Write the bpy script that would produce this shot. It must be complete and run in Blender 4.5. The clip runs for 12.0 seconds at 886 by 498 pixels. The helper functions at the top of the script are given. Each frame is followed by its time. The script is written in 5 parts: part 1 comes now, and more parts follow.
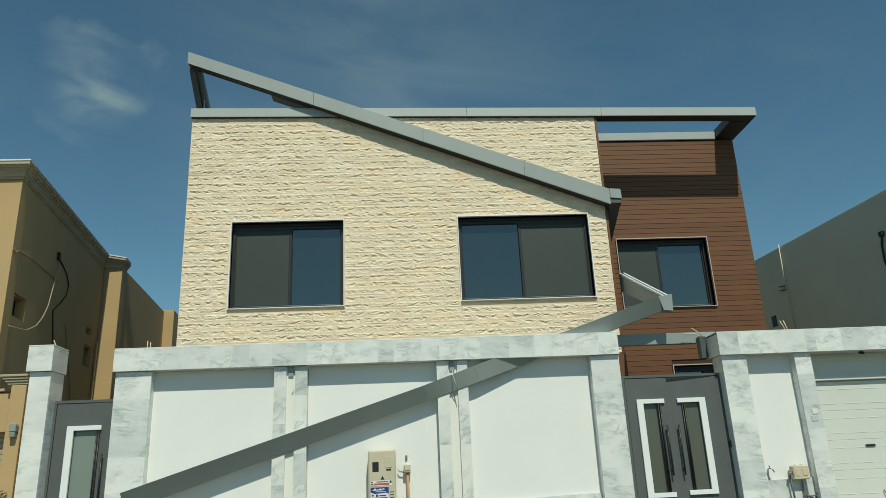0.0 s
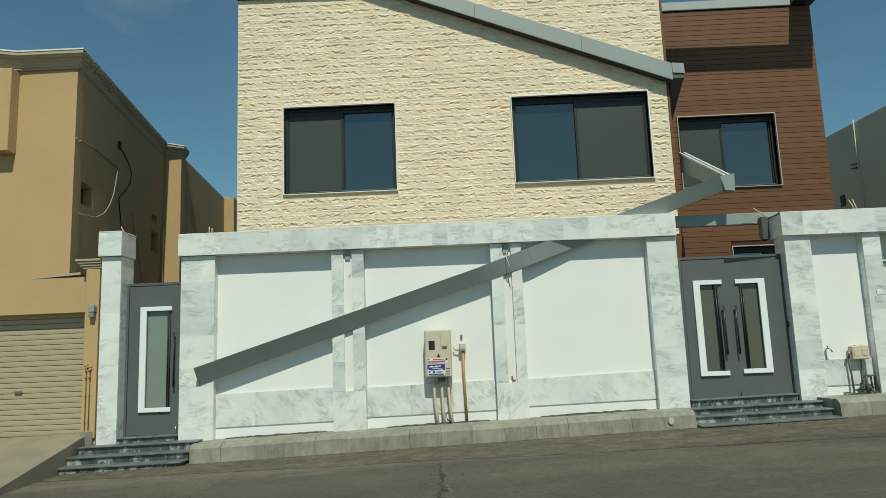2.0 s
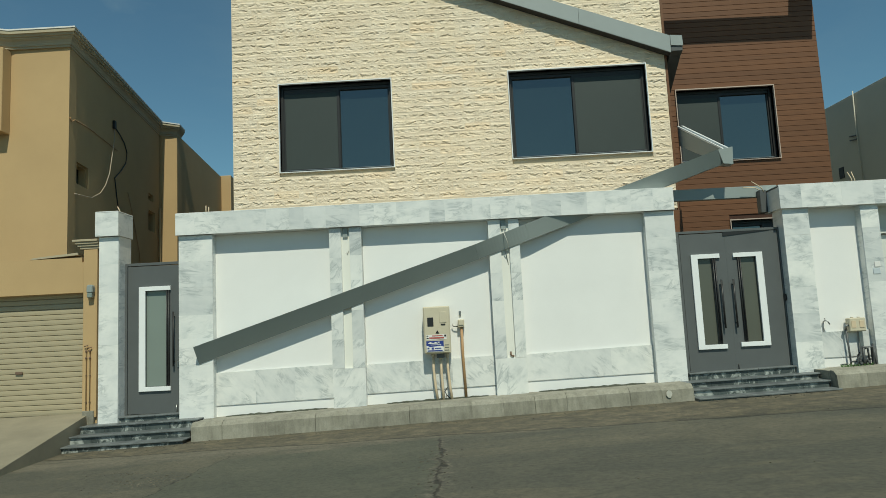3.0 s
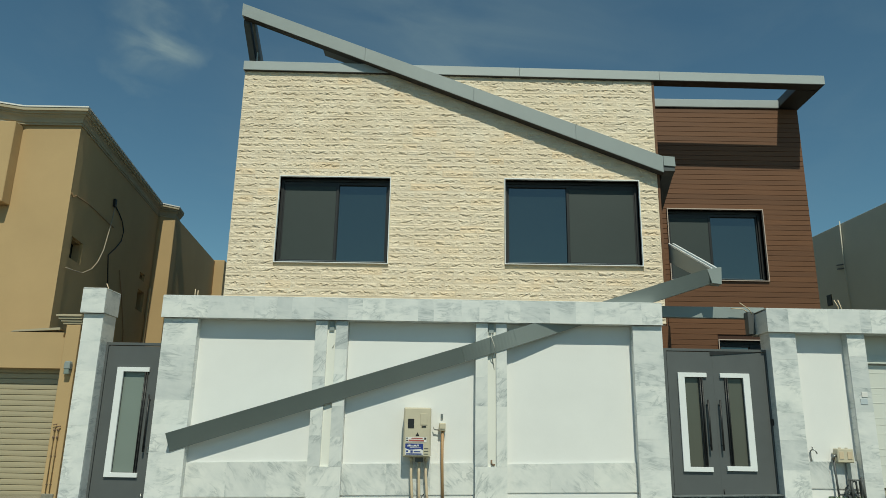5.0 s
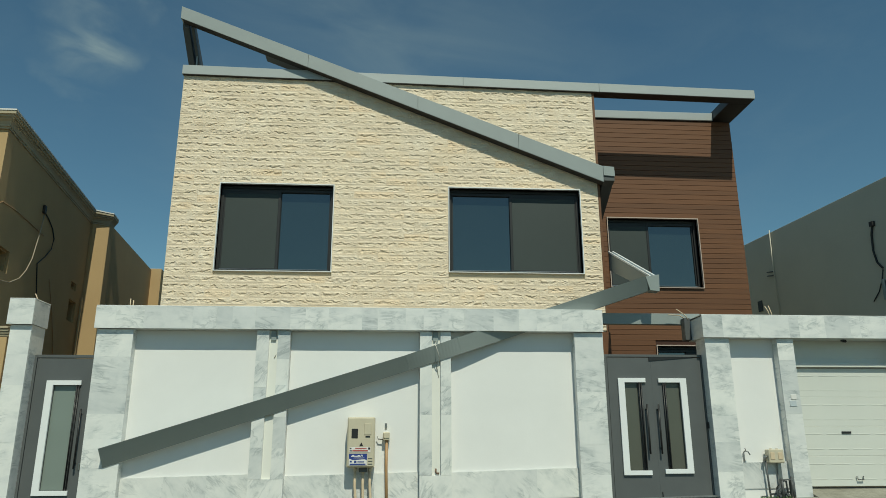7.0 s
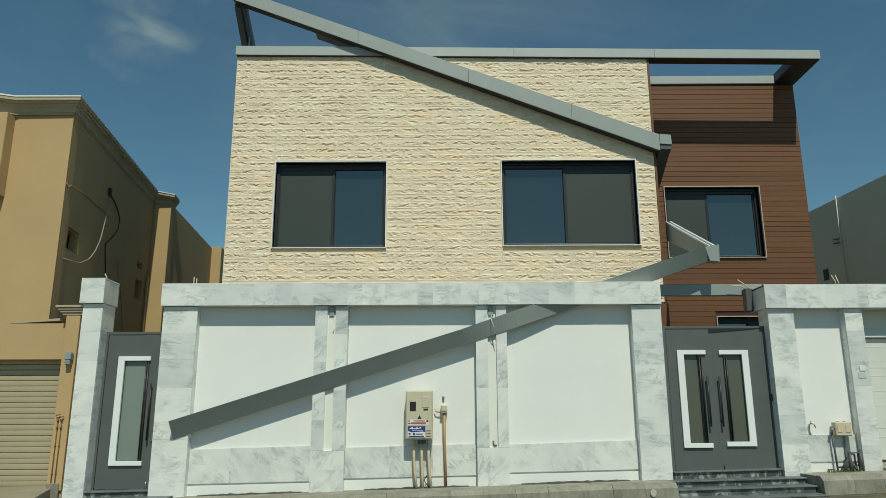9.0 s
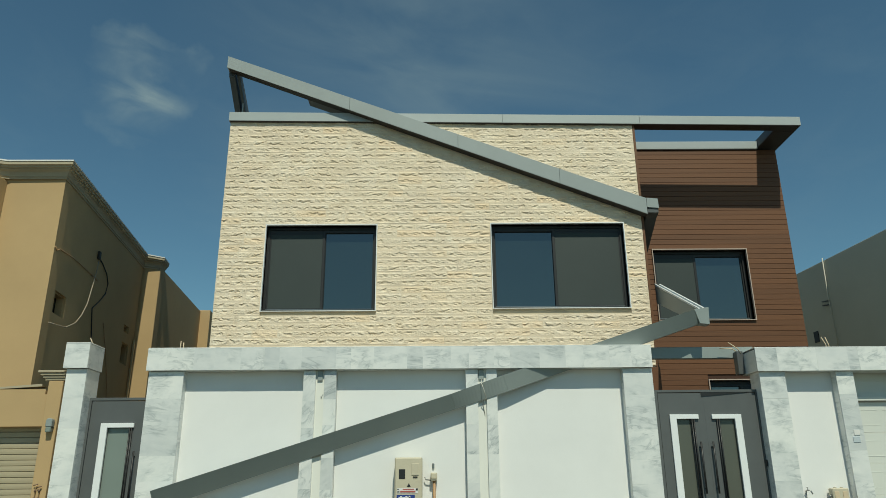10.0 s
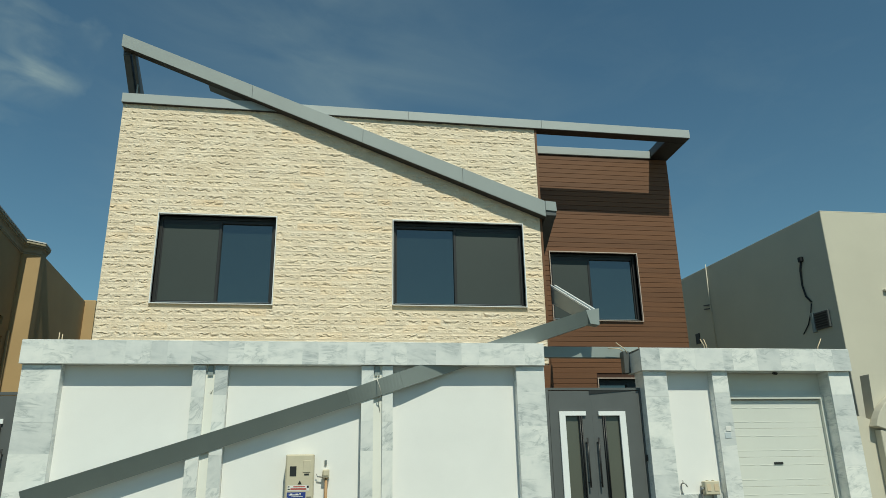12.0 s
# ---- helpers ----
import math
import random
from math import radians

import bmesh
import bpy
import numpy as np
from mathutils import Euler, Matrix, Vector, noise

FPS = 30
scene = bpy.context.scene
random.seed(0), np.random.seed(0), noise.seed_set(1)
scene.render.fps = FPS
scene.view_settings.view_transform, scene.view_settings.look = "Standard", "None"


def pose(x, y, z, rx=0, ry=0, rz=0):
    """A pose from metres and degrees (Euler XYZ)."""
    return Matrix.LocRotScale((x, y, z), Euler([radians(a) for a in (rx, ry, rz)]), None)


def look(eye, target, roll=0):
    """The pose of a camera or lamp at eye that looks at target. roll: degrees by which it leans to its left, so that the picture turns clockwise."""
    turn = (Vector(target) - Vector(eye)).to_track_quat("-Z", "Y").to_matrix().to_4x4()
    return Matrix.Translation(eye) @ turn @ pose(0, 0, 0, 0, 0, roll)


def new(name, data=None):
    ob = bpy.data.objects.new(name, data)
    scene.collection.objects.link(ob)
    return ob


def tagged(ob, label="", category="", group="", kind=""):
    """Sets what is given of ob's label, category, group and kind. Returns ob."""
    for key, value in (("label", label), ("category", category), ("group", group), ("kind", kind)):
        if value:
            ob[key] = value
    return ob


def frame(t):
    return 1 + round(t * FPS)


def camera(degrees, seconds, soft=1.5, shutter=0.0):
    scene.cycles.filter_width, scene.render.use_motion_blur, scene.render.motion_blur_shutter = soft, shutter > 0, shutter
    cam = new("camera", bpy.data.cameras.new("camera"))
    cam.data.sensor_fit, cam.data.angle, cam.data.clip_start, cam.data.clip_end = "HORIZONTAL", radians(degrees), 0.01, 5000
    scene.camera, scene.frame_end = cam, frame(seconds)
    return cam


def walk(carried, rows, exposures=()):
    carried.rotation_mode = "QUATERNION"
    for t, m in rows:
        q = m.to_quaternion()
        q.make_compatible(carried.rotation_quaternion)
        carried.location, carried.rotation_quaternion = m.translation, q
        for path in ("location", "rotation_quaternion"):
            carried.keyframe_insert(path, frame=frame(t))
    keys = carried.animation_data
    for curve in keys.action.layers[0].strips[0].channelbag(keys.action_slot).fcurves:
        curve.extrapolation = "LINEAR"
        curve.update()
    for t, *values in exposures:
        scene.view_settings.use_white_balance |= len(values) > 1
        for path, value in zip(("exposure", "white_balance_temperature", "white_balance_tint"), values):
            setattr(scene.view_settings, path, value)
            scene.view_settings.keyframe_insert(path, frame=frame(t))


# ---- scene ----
cam = camera(63.5, 12.0, soft=0.65)
PATH = [
    (0, (4.507, -11.389, 1.222), (4.626, -9.489, 1.835), -2.6),
    (0.2, (4.51, -11.384, 1.221), (4.615, -9.478, 1.816), -3.12),
    (0.5, (4.515, -11.377, 1.219), (4.553, -9.445, 1.733), -3.6),
    (0.7, (4.519, -11.371, 1.218), (4.581, -9.439, 1.731), -0.41),
    (1, (4.524, -11.363, 1.216), (4.571, -9.413, 1.657), -1.8),
    (1.2, (4.527, -11.355, 1.216), (4.564, -9.397, 1.626), -1.69),
    (1.5, (4.531, -11.342, 1.216), (4.558, -9.384, 1.62), -2.5),
    (1.7, (4.534, -11.331, 1.217), (4.535, -9.361, 1.565), -3.62),
    (2, (4.538, -11.314, 1.219), (4.493, -9.339, 1.525), -2.2),
    (2.2, (4.542, -11.308, 1.22), (4.47, -9.33, 1.506), -2.35),
    (2.5, (4.547, -11.3, 1.221), (4.46, -9.326, 1.53), -3.1),
    (2.7, (4.551, -11.299, 1.222), (4.483, -9.325, 1.533), -3.31),
    (3, (4.556, -11.298, 1.224), (4.511, -9.313, 1.465), -2.8),
    (3.2, (4.56, -11.303, 1.224), (4.546, -9.33, 1.549), -0.19),
    (3.5, (4.567, -11.311, 1.225), (4.599, -9.372, 1.715), 0.3),
    (3.7, (4.571, -11.315, 1.225), (4.596, -9.382, 1.738), -0.7),
    (5.3, (4.593, -11.319, 1.234), (4.572, -9.386, 1.746), 1.34),
    (5.5, (4.596, -11.32, 1.235), (4.576, -9.387, 1.745), 1.4),
    (5.8, (4.597, -11.321, 1.235), (4.577, -9.397, 1.783), 0.76),
    (6, (4.598, -11.321, 1.235), (4.589, -9.406, 1.81), 0.8),
    (6.2, (4.597, -11.321, 1.235), (4.595, -9.41, 1.827), 0.75),
    (6.5, (4.595, -11.32, 1.236), (4.73, -9.399, 1.776), -0.7),
    (6.8, (4.587, -11.316, 1.237), (4.758, -9.397, 1.771), -0.63),
    (7, (4.582, -11.314, 1.237), (4.721, -9.392, 1.772), -0.2),
    (7.2, (4.578, -11.314, 1.237), (4.666, -9.365, 1.678), 0.3),
    (8.8, (4.559, -11.325, 1.259), (4.551, -9.373, 1.692), -0.1),
    (9, (4.559, -11.326, 1.26), (4.552, -9.38, 1.722), -0.2),
    (9.3, (4.563, -11.325, 1.262), (4.568, -9.387, 1.757), 0.21),
    (9.5, (4.566, -11.325, 1.264), (4.571, -9.398, 1.798), -0.4),
    (9.8, (4.574, -11.327, 1.265), (4.581, -9.425, 1.886), -0.22),
    (10, (4.579, -11.328, 1.266), (4.598, -9.43, 1.896), -0.5),
    (10.2, (4.586, -11.328, 1.266), (4.647, -9.431, 1.897), -0.12),
    (10.5, (4.597, -11.328, 1.267), (4.719, -9.459, 1.969), -0.3),
    (10.7, (4.605, -11.329, 1.267), (4.72, -9.467, 1.989), 0.17),
    (11, (4.618, -11.33, 1.268), (4.807, -9.457, 1.941), -1.7),
    (11.3, (4.631, -11.331, 1.269), (4.941, -9.435, 1.827), -1.92),
    (11.5, (4.64, -11.331, 1.269), (4.958, -9.439, 1.834), 0.3),
    (11.8, (4.651, -11.333, 1.269), (4.909, -9.446, 1.877), -1.48),
    (12, (4.659, -11.335, 1.269), (4.941, -9.454, 1.886), -1.1),
]
EXPOSURE = [(0.0, -0.35), (1.0, -0.35), (3.0, -0.40), (6.0, -0.47), (9.0, -0.48), (10.5, -0.40), (11.5, -0.33), (12.0, -0.33)]
walk(cam, [(t, look(eye, target, roll)) for t, eye, target, roll in PATH], [(t, stops, 6650, -4) for t, stops in EXPOSURE])

# ---- world, sun, exposure ----
SUN_WAY = Vector((0.17, -1.0, 1.39)).normalized()
SUN_ELEV = math.asin(SUN_WAY.z)
SUN_AZ = math.atan2(SUN_WAY.x, SUN_WAY.y)
scene.view_settings.exposure = 0.0

world = bpy.data.worlds.new("world")
scene.world = world
world.use_nodes = True


def build_sky():
    nt = world.node_tree
    nt.nodes.clear()
    out = nt.nodes.new("ShaderNodeOutputWorld")
    bg = nt.nodes.new("ShaderNodeBackground")
    sky = nt.nodes.new("ShaderNodeTexSky")
    sky.sky_type = "NISHITA"
    sky.sun_disc = False
    sky.sun_elevation = SUN_ELEV
    sky.sun_rotation = SUN_AZ
    sky.air_density, sky.dust_density, sky.ozone_density = 1.0, 0.1, 3.0
    bg.inputs["Strength"].default_value = 0.103
    # thin high cloud: streaked noise over the whole sky, thicker in one wisp
    co = nt.nodes.new("ShaderNodeTexCoord")
    mp = nt.nodes.new("ShaderNodeMapping")
    mp.inputs["Scale"].default_value = (3.0, 3.0, 7.0)
    mp.inputs["Rotation"].default_value = (0.0, 0.5, 0.3)
    nz = nt.nodes.new("ShaderNodeTexNoise")
    nz.inputs["Scale"].default_value = 2.2
    nz.inputs["Detail"].default_value = 9.0
    nz.inputs["Roughness"].default_value = 0.6
    nz.inputs["Distortion"].default_value = 0.5
    ramp = nt.nodes.new("ShaderNodeMapRange")
    ramp.inputs["From Min"].default_value = 0.5
    ramp.inputs["From Max"].default_value = 0.95
    ramp.inputs["To Max"].default_value = 0.07
    wisp = nt.nodes.new("ShaderNodeVectorMath")
    wisp.operation = "DISTANCE"
    wisp.inputs[1].default_value = Vector(CLOUD).normalized()
    near = nt.nodes.new("ShaderNodeMapRange")
    near.inputs["From Min"].default_value = 0.08
    near.inputs["From Max"].default_value = 0.01
    nz2 = nt.nodes.new("ShaderNodeTexNoise")
    nz2.inputs["Scale"].default_value = 11.0
    nz2.inputs["Detail"].default_value = 6.0
    nz2.inputs["Distortion"].default_value = 0.6
    r2 = nt.nodes.new("ShaderNodeMapRange")
    r2.inputs["From Min"].default_value = 0.34
    r2.inputs["From Max"].default_value = 0.78
    r2.inputs["To Max"].default_value = 1.0
    mul = nt.nodes.new("ShaderNodeMath")
    mul.operation = "MULTIPLY"
    add = nt.nodes.new("ShaderNodeMath")
    add.operation = "ADD"
    add.use_clamp = True
    mix = nt.nodes.new("ShaderNodeMix")
    mix.data_type = "RGBA"
    mix.inputs["B"].default_value = (4.3, 5.2, 5.3, 1)
    lk = nt.links.new
    lk(co.outputs["Generated"], mp.inputs["Vector"])
    lk(mp.outputs["Vector"], nz.inputs["Vector"])
    lk(nz.outputs["Fac"], ramp.inputs["Value"])
    sway = nt.nodes.new("ShaderNodeTexNoise")
    sway.inputs["Scale"].default_value = 9.0
    sway.inputs["Detail"].default_value = 5.0
    push = nt.nodes.new("ShaderNodeVectorMath")
    push.operation = "MULTIPLY_ADD"
    push.inputs[1].default_value = (0.16, 0.16, 0.16)
    back = nt.nodes.new("ShaderNodeVectorMath")
    back.operation = "SUBTRACT"
    back.inputs[1].default_value = (0.08, 0.08, 0.08)
    flat = nt.nodes.new("ShaderNodeMapping")
    flat.inputs["Rotation"].default_value = (0.0, -0.2, 0.0)
    thin = nt.nodes.new("ShaderNodeMapping")
    thin.inputs["Scale"].default_value = (0.6, 1.0, 2.1)
    lk(co.outputs["Generated"], sway.inputs["Vector"])
    lk(sway.outputs["Color"], push.inputs[0])
    lk(co.outputs["Generated"], push.inputs[2])
    lk(push.outputs["Vector"], back.inputs[0])
    lk(back.outputs["Vector"], wisp.inputs[0])
    lk(co.outputs["Generated"], flat.inputs["Vector"])
    lk(flat.outputs["Vector"], thin.inputs["Vector"])
    lk(thin.outputs["Vector"], nz2.inputs["Vector"])
    lk(wisp.outputs["Value"], near.inputs["Value"])
    lk(nz2.outputs["Fac"], r2.inputs["Value"])
    lk(near.outputs["Result"], mul.inputs[0])
    lk(r2.outputs["Result"], mul.inputs[1])
    # a wide veil of faint streaks beside the wisp
    veil = nt.nodes.new("ShaderNodeVectorMath")
    veil.operation = "DISTANCE"
    veil.inputs[1].default_value = Vector(VEIL).normalized()
    fade = nt.nodes.new("ShaderNodeMapRange")
    fade.inputs["From Min"].default_value = 0.34
    fade.inputs["From Max"].default_value = 0.04
    fade.inputs["To Max"].default_value = 0.26
    streaks = nt.nodes.new("ShaderNodeMapRange")
    streaks.inputs["From Min"].default_value = 0.34
    streaks.inputs["From Max"].default_value = 0.72
    both = nt.nodes.new("ShaderNodeMath")
    both.operation = "MULTIPLY"
    sum2 = nt.nodes.new("ShaderNodeMath")
    sum2.operation = "ADD"
    nz3 = nt.nodes.new("ShaderNodeTexNoise")
    nz3.inputs["Scale"].default_value = 6.0
    nz3.inputs["Detail"].default_value = 8.0
    nz3.inputs["Distortion"].default_value = 0.8
    lk(thin.outputs["Vector"], nz3.inputs["Vector"])
    lk(nz3.outputs["Fac"], streaks.inputs["Value"])
    lk(co.outputs["Generated"], veil.inputs[0])
    lk(veil.outputs["Value"], fade.inputs["Value"])
    lk(fade.outputs["Result"], both.inputs[0])
    lk(streaks.outputs["Result"], both.inputs[1])
    lk(both.outputs["Value"], sum2.inputs[0])
    lk(ramp.outputs["Result"], sum2.inputs[1])
    lk(sum2.outputs["Value"], add.inputs[0])
    lk(mul.outputs["Value"], add.inputs[1])
    lk(add.outputs["Value"], mix.inputs["Factor"])
    air = nt.nodes.new("ShaderNodeMix")
    air.data_type = "RGBA"
    air.blend_type = "MULTIPLY"
    air.inputs["Factor"].default_value = 1.0
    air.inputs["B"].default_value = (0.80, 1.0, 0.95, 1)
    lk(sky.outputs["Color"], air.inputs["A"])
    lk(air.outputs["Result"], mix.inputs["A"])
    lk(mix.outputs["Result"], bg.inputs["Color"])
    lk(bg.outputs["Background"], out.inputs["Surface"])


CLOUD = (-0.365, 0.80, 0.476)
VEIL = (-0.03, 0.85, 0.50)
build_sky()

sun = new("sun", bpy.data.lights.new("sun", "SUN"))
sun.data.energy = 4.6
sun.data.angle = radians(0.53)
sun.data.color = (1.0, 0.945, 0.845)
sun.matrix_world = look(SUN_WAY * 60, (0, 0, 0))


# ---- materials ----
class Nodes:
    """A small wrapper to write node materials briefly."""

    def __init__(self, name):
        self.mat = bpy.data.materials.new(name)
        self.mat.use_nodes = True
        self.nt = self.mat.node_tree
        self.bsdf = self.nt.nodes["Principled BSDF"]
        self.co = self.nt.nodes.new("ShaderNodeTexCoord")

    def link(self, a, b):
        self.nt.links.new(a, b)

    def coords(self, scale=(1, 1, 1), shuffle=False, rot=(0, 0, 0)):
        mp = self.nt.nodes.new("ShaderNodeMapping")
        mp.inputs["Scale"].default_value = scale
        mp.inputs["Rotation"].default_value = rot
        self.link(self.co.outputs["Object"], mp.inputs["Vector"])
        if shuffle:
            info = self.nt.nodes.new("ShaderNodeObjectInfo")
            v = self.nt.nodes.new("ShaderNodeVectorMath")
            v.operation = "SCALE"
            v.inputs[0].default_value = (37.0, 53.0, 71.0)
            self.link(info.outputs["Random"], v.inputs["Scale"])
            self.link(v.outputs["Vector"], mp.inputs["Location"])
        return mp.outputs["Vector"]

    def noise(self, vec, scale, detail=5.0, rough=0.55, dist=0.0):
        n = self.nt.nodes.new("ShaderNodeTexNoise")
        n.inputs["Scale"].default_value = scale
        n.inputs["Detail"].default_value = detail
        n.inputs["Roughness"].default_value = rough
        n.inputs["Distortion"].default_value = dist
        self.link(vec, n.inputs["Vector"])
        return n.outputs["Fac"]

    def ramp(self, fac, stops):
        r = self.nt.nodes.new("ShaderNodeValToRGB")
        el = r.color_ramp.elements
        while len(el) < len(stops):
            el.new(0.5)
        for e, (p, c) in zip(el, stops):
            e.position = p
            e.color = (*c, 1) if len(c) == 3 else c
        self.link(fac, r.inputs["Fac"])
        return r.outputs["Color"]

    def mix(self, fac, a, b, mode="MIX"):
        m = self.nt.nodes.new("ShaderNodeMix")
        m.data_type = "RGBA"
        m.blend_type = mode
        for sock, val in ((m.inputs["Factor"], fac), (m.inputs["A"], a), (m.inputs["B"], b)):
            if isinstance(val, bpy.types.NodeSocket):
                self.link(val, sock)
            elif isinstance(val, (int, float)):
                sock.default_value = val
            else:
                sock.default_value = (*val, 1)
        return m.outputs["Result"]

    def math(self, op, a, b=0.0, c=0.0):
        m = self.nt.nodes.new("ShaderNodeMath")
        m.operation = op
        for sock, val in zip(m.inputs, (a, b, c)):
            if isinstance(val, bpy.types.NodeSocket):
                self.link(val, sock)
            else:
                sock.default_value = val
        return m.outputs["Value"]

    def rand(self, lo, hi, island=False):
        """A grey value that differs from piece to piece."""
        m = self.nt.nodes.new("ShaderNodeMapRange")
        m.inputs["To Min"].default_value = lo
        m.inputs["To Max"].default_value = hi
        if island:
            g = self.nt.nodes.new("ShaderNodeNewGeometry")
            self.link(g.outputs["Random Per Island"], m.inputs["Value"])
        else:
            g = self.nt.nodes.new("ShaderNodeObjectInfo")
            self.link(g.outputs["Random"], m.inputs["Value"])
        return m.outputs["Result"]

    def bump(self, height, strength=0.3, distance=0.01):
        b = self.nt.nodes.new("ShaderNodeBump")
        b.inputs["Strength"].default_value = strength
        b.inputs["Distance"].default_value = distance
        self.link(height, b.inputs["Height"])
        self.link(b.outputs["Normal"], self.bsdf.inputs["Normal"])

    def done(self, colour, rough=0.6, metal=0.0, ior=1.5):
        for key, val in (("Base Color", colour), ("Roughness", rough)):
            if isinstance(val, bpy.types.NodeSocket):
                self.link(val, self.bsdf.inputs[key])
            elif isinstance(val, (int, float)):
                self.bsdf.inputs[key].default_value = val
            else:
                self.bsdf.inputs[key].default_value = (*val, 1)
        self.bsdf.inputs["Metallic"].default_value = metal
        self.bsdf.inputs["IOR"].default_value = ior
        return self.mat


def tint(c, k):
    return tuple(min(1.0, v * k) for v in c)


def mat_stone(name, island):
    n = Nodes(name)
    v = n.coords(shuffle=not island)
    big = n.noise(v, 3.0, 3)
    fine = n.noise(v, 55.0, 6, 0.7)
    c = n.ramp(big, [(0.25, (0.765, 0.632, 0.46)), (0.55, (0.825, 0.70, 0.533)), (0.8, (0.865, 0.757, 0.602))])
    c = n.mix(0.4, c, n.ramp(fine, [(0.3, (0.72, 0.68, 0.62)), (0.65, (1.0, 1.0, 1.0))]), "MULTIPLY")
    c = n.mix(1.0, c, n.ramp(n.rand(0.0, 1.0, island), [(0.0, (0.96, 0.96, 0.97)), (0.5, (1.02, 1.02, 1.03)), (0.85, (1.04, 1.04, 1.04)), (1.0, (1.05, 0.99, 0.93))]), "MULTIPLY")
    n.bump(n.noise(v, 34.0, 7, 0.72), 0.7, 0.012)
    return n.done(c, 0.9)


def mat_marble(name, shuffle=True, body=1.0, slant=(-0.22, 0.22)):
    n = Nodes(name)
    v = n.coords(shuffle=shuffle)
    turn = n.coords((1, 1, 1), shuffle)
    long = n.nt.nodes.new("ShaderNodeMapping")
    long.inputs["Scale"].default_value = (1.0, 1.6, 4.2)
    way = n.nt.nodes.new("ShaderNodeCombineXYZ")
    n.link(n.rand(*slant), way.inputs["Y"])
    n.link(n.rand(0.0, 2.0), way.inputs["Z"])
    n.link(way.outputs["Vector"], turn.node.inputs["Rotation"])
    n.link(turn, long.inputs["Vector"])
    cloud = n.noise(v, 2.4, 6, 0.6, 0.3)
    smear = n.noise(long.outputs["Vector"], 1.9, 7, 0.62, 0.5)
    vein = n.noise(long.outputs["Vector"], 1.6, 6, 0.55, 0.9)
    where = n.noise(v, 2.9, 4, 0.5)
    c = n.ramp(cloud, [(0.3, tint((0.70, 0.712, 0.705), body)), (0.5, tint((0.775, 0.777, 0.762), body)), (0.7, tint((0.83, 0.825, 0.80), body))])
    c = n.mix(n.ramp(where, [(0.34, (0.1, 0.1, 0.1)), (0.62, (0.9, 0.9, 0.9))]), c, n.mix(1.0, c, n.ramp(smear, [(0.32, (0.70, 0.735, 0.75)), (0.54, (1, 1, 1))]), "MULTIPLY"))
    thin = n.ramp(vein, [(0.44, (1, 1, 1)), (0.495, (0.66, 0.685, 0.70)), (0.508, (0.82, 0.835, 0.84)), (0.58, (1, 1, 1))])
    c = n.mix(n.ramp(where, [(0.46, (0, 0, 0)), (0.60, (1, 1, 1))]), c, n.mix(1.0, c, thin, "MULTIPLY"))
    c = n.mix(1.0, c, n.ramp(n.rand(0.0, 1.0), [(0.0, (0.80, 0.815, 0.82)), (0.22, (0.92, 0.925, 0.92)), (0.6, (0.985, 0.985, 0.975)), (1.0, (1.04, 1.035, 1.01))]), "MULTIPLY")
    return n.done(c, 0.3)


def mat_plain(name, colour, rough=0.6, metal=0.0, spread=0.08, scale=2.0, grain=60.0, bump=0.08, ior=1.5, streak=(1, 1, 1), rand=None):
    """Paint, render, concrete or metal: a colour with cloudy wear at two scales and a fine grain."""
    n = Nodes(name)
    v = n.coords(streak)
    big = n.noise(v, scale, 5, 0.6)
    fine = n.noise(n.coords(), grain, 4, 0.6)
    c = n.ramp(big, [(0.3, tint(colour, 1 - spread)), (0.7, tint(colour, 1 + spread))])
    c = n.mix(0.35, c, n.ramp(fine, [(0.3, tint((1, 1, 1), 1 - 1.5 * spread)), (0.7, (1, 1, 1))]), "MULTIPLY")
    if rand:
        c = n.mix(1.0, c, n.rand(*rand), "MULTIPLY")
    if bump:
        n.bump(fine, bump, 0.006)
    return n.done(c, rough, metal, ior)


def mat_plank(name):
    n = Nodes(name)
    v = n.coords((0.6, 8, 14), True)
    g = n.noise(v, 5.0, 6, 0.65)
    c = n.ramp(g, [(0.25, (0.112, 0.044, 0.0155)), (0.6, (0.154, 0.062, 0.0215)), (0.85, (0.19, 0.081, 0.031))])
    c = n.mix(1.0, c, n.rand(0.88, 1.1), "MULTIPLY")
    n.bump(g, 0.15, 0.003)
    return n.done(c, 0.62)


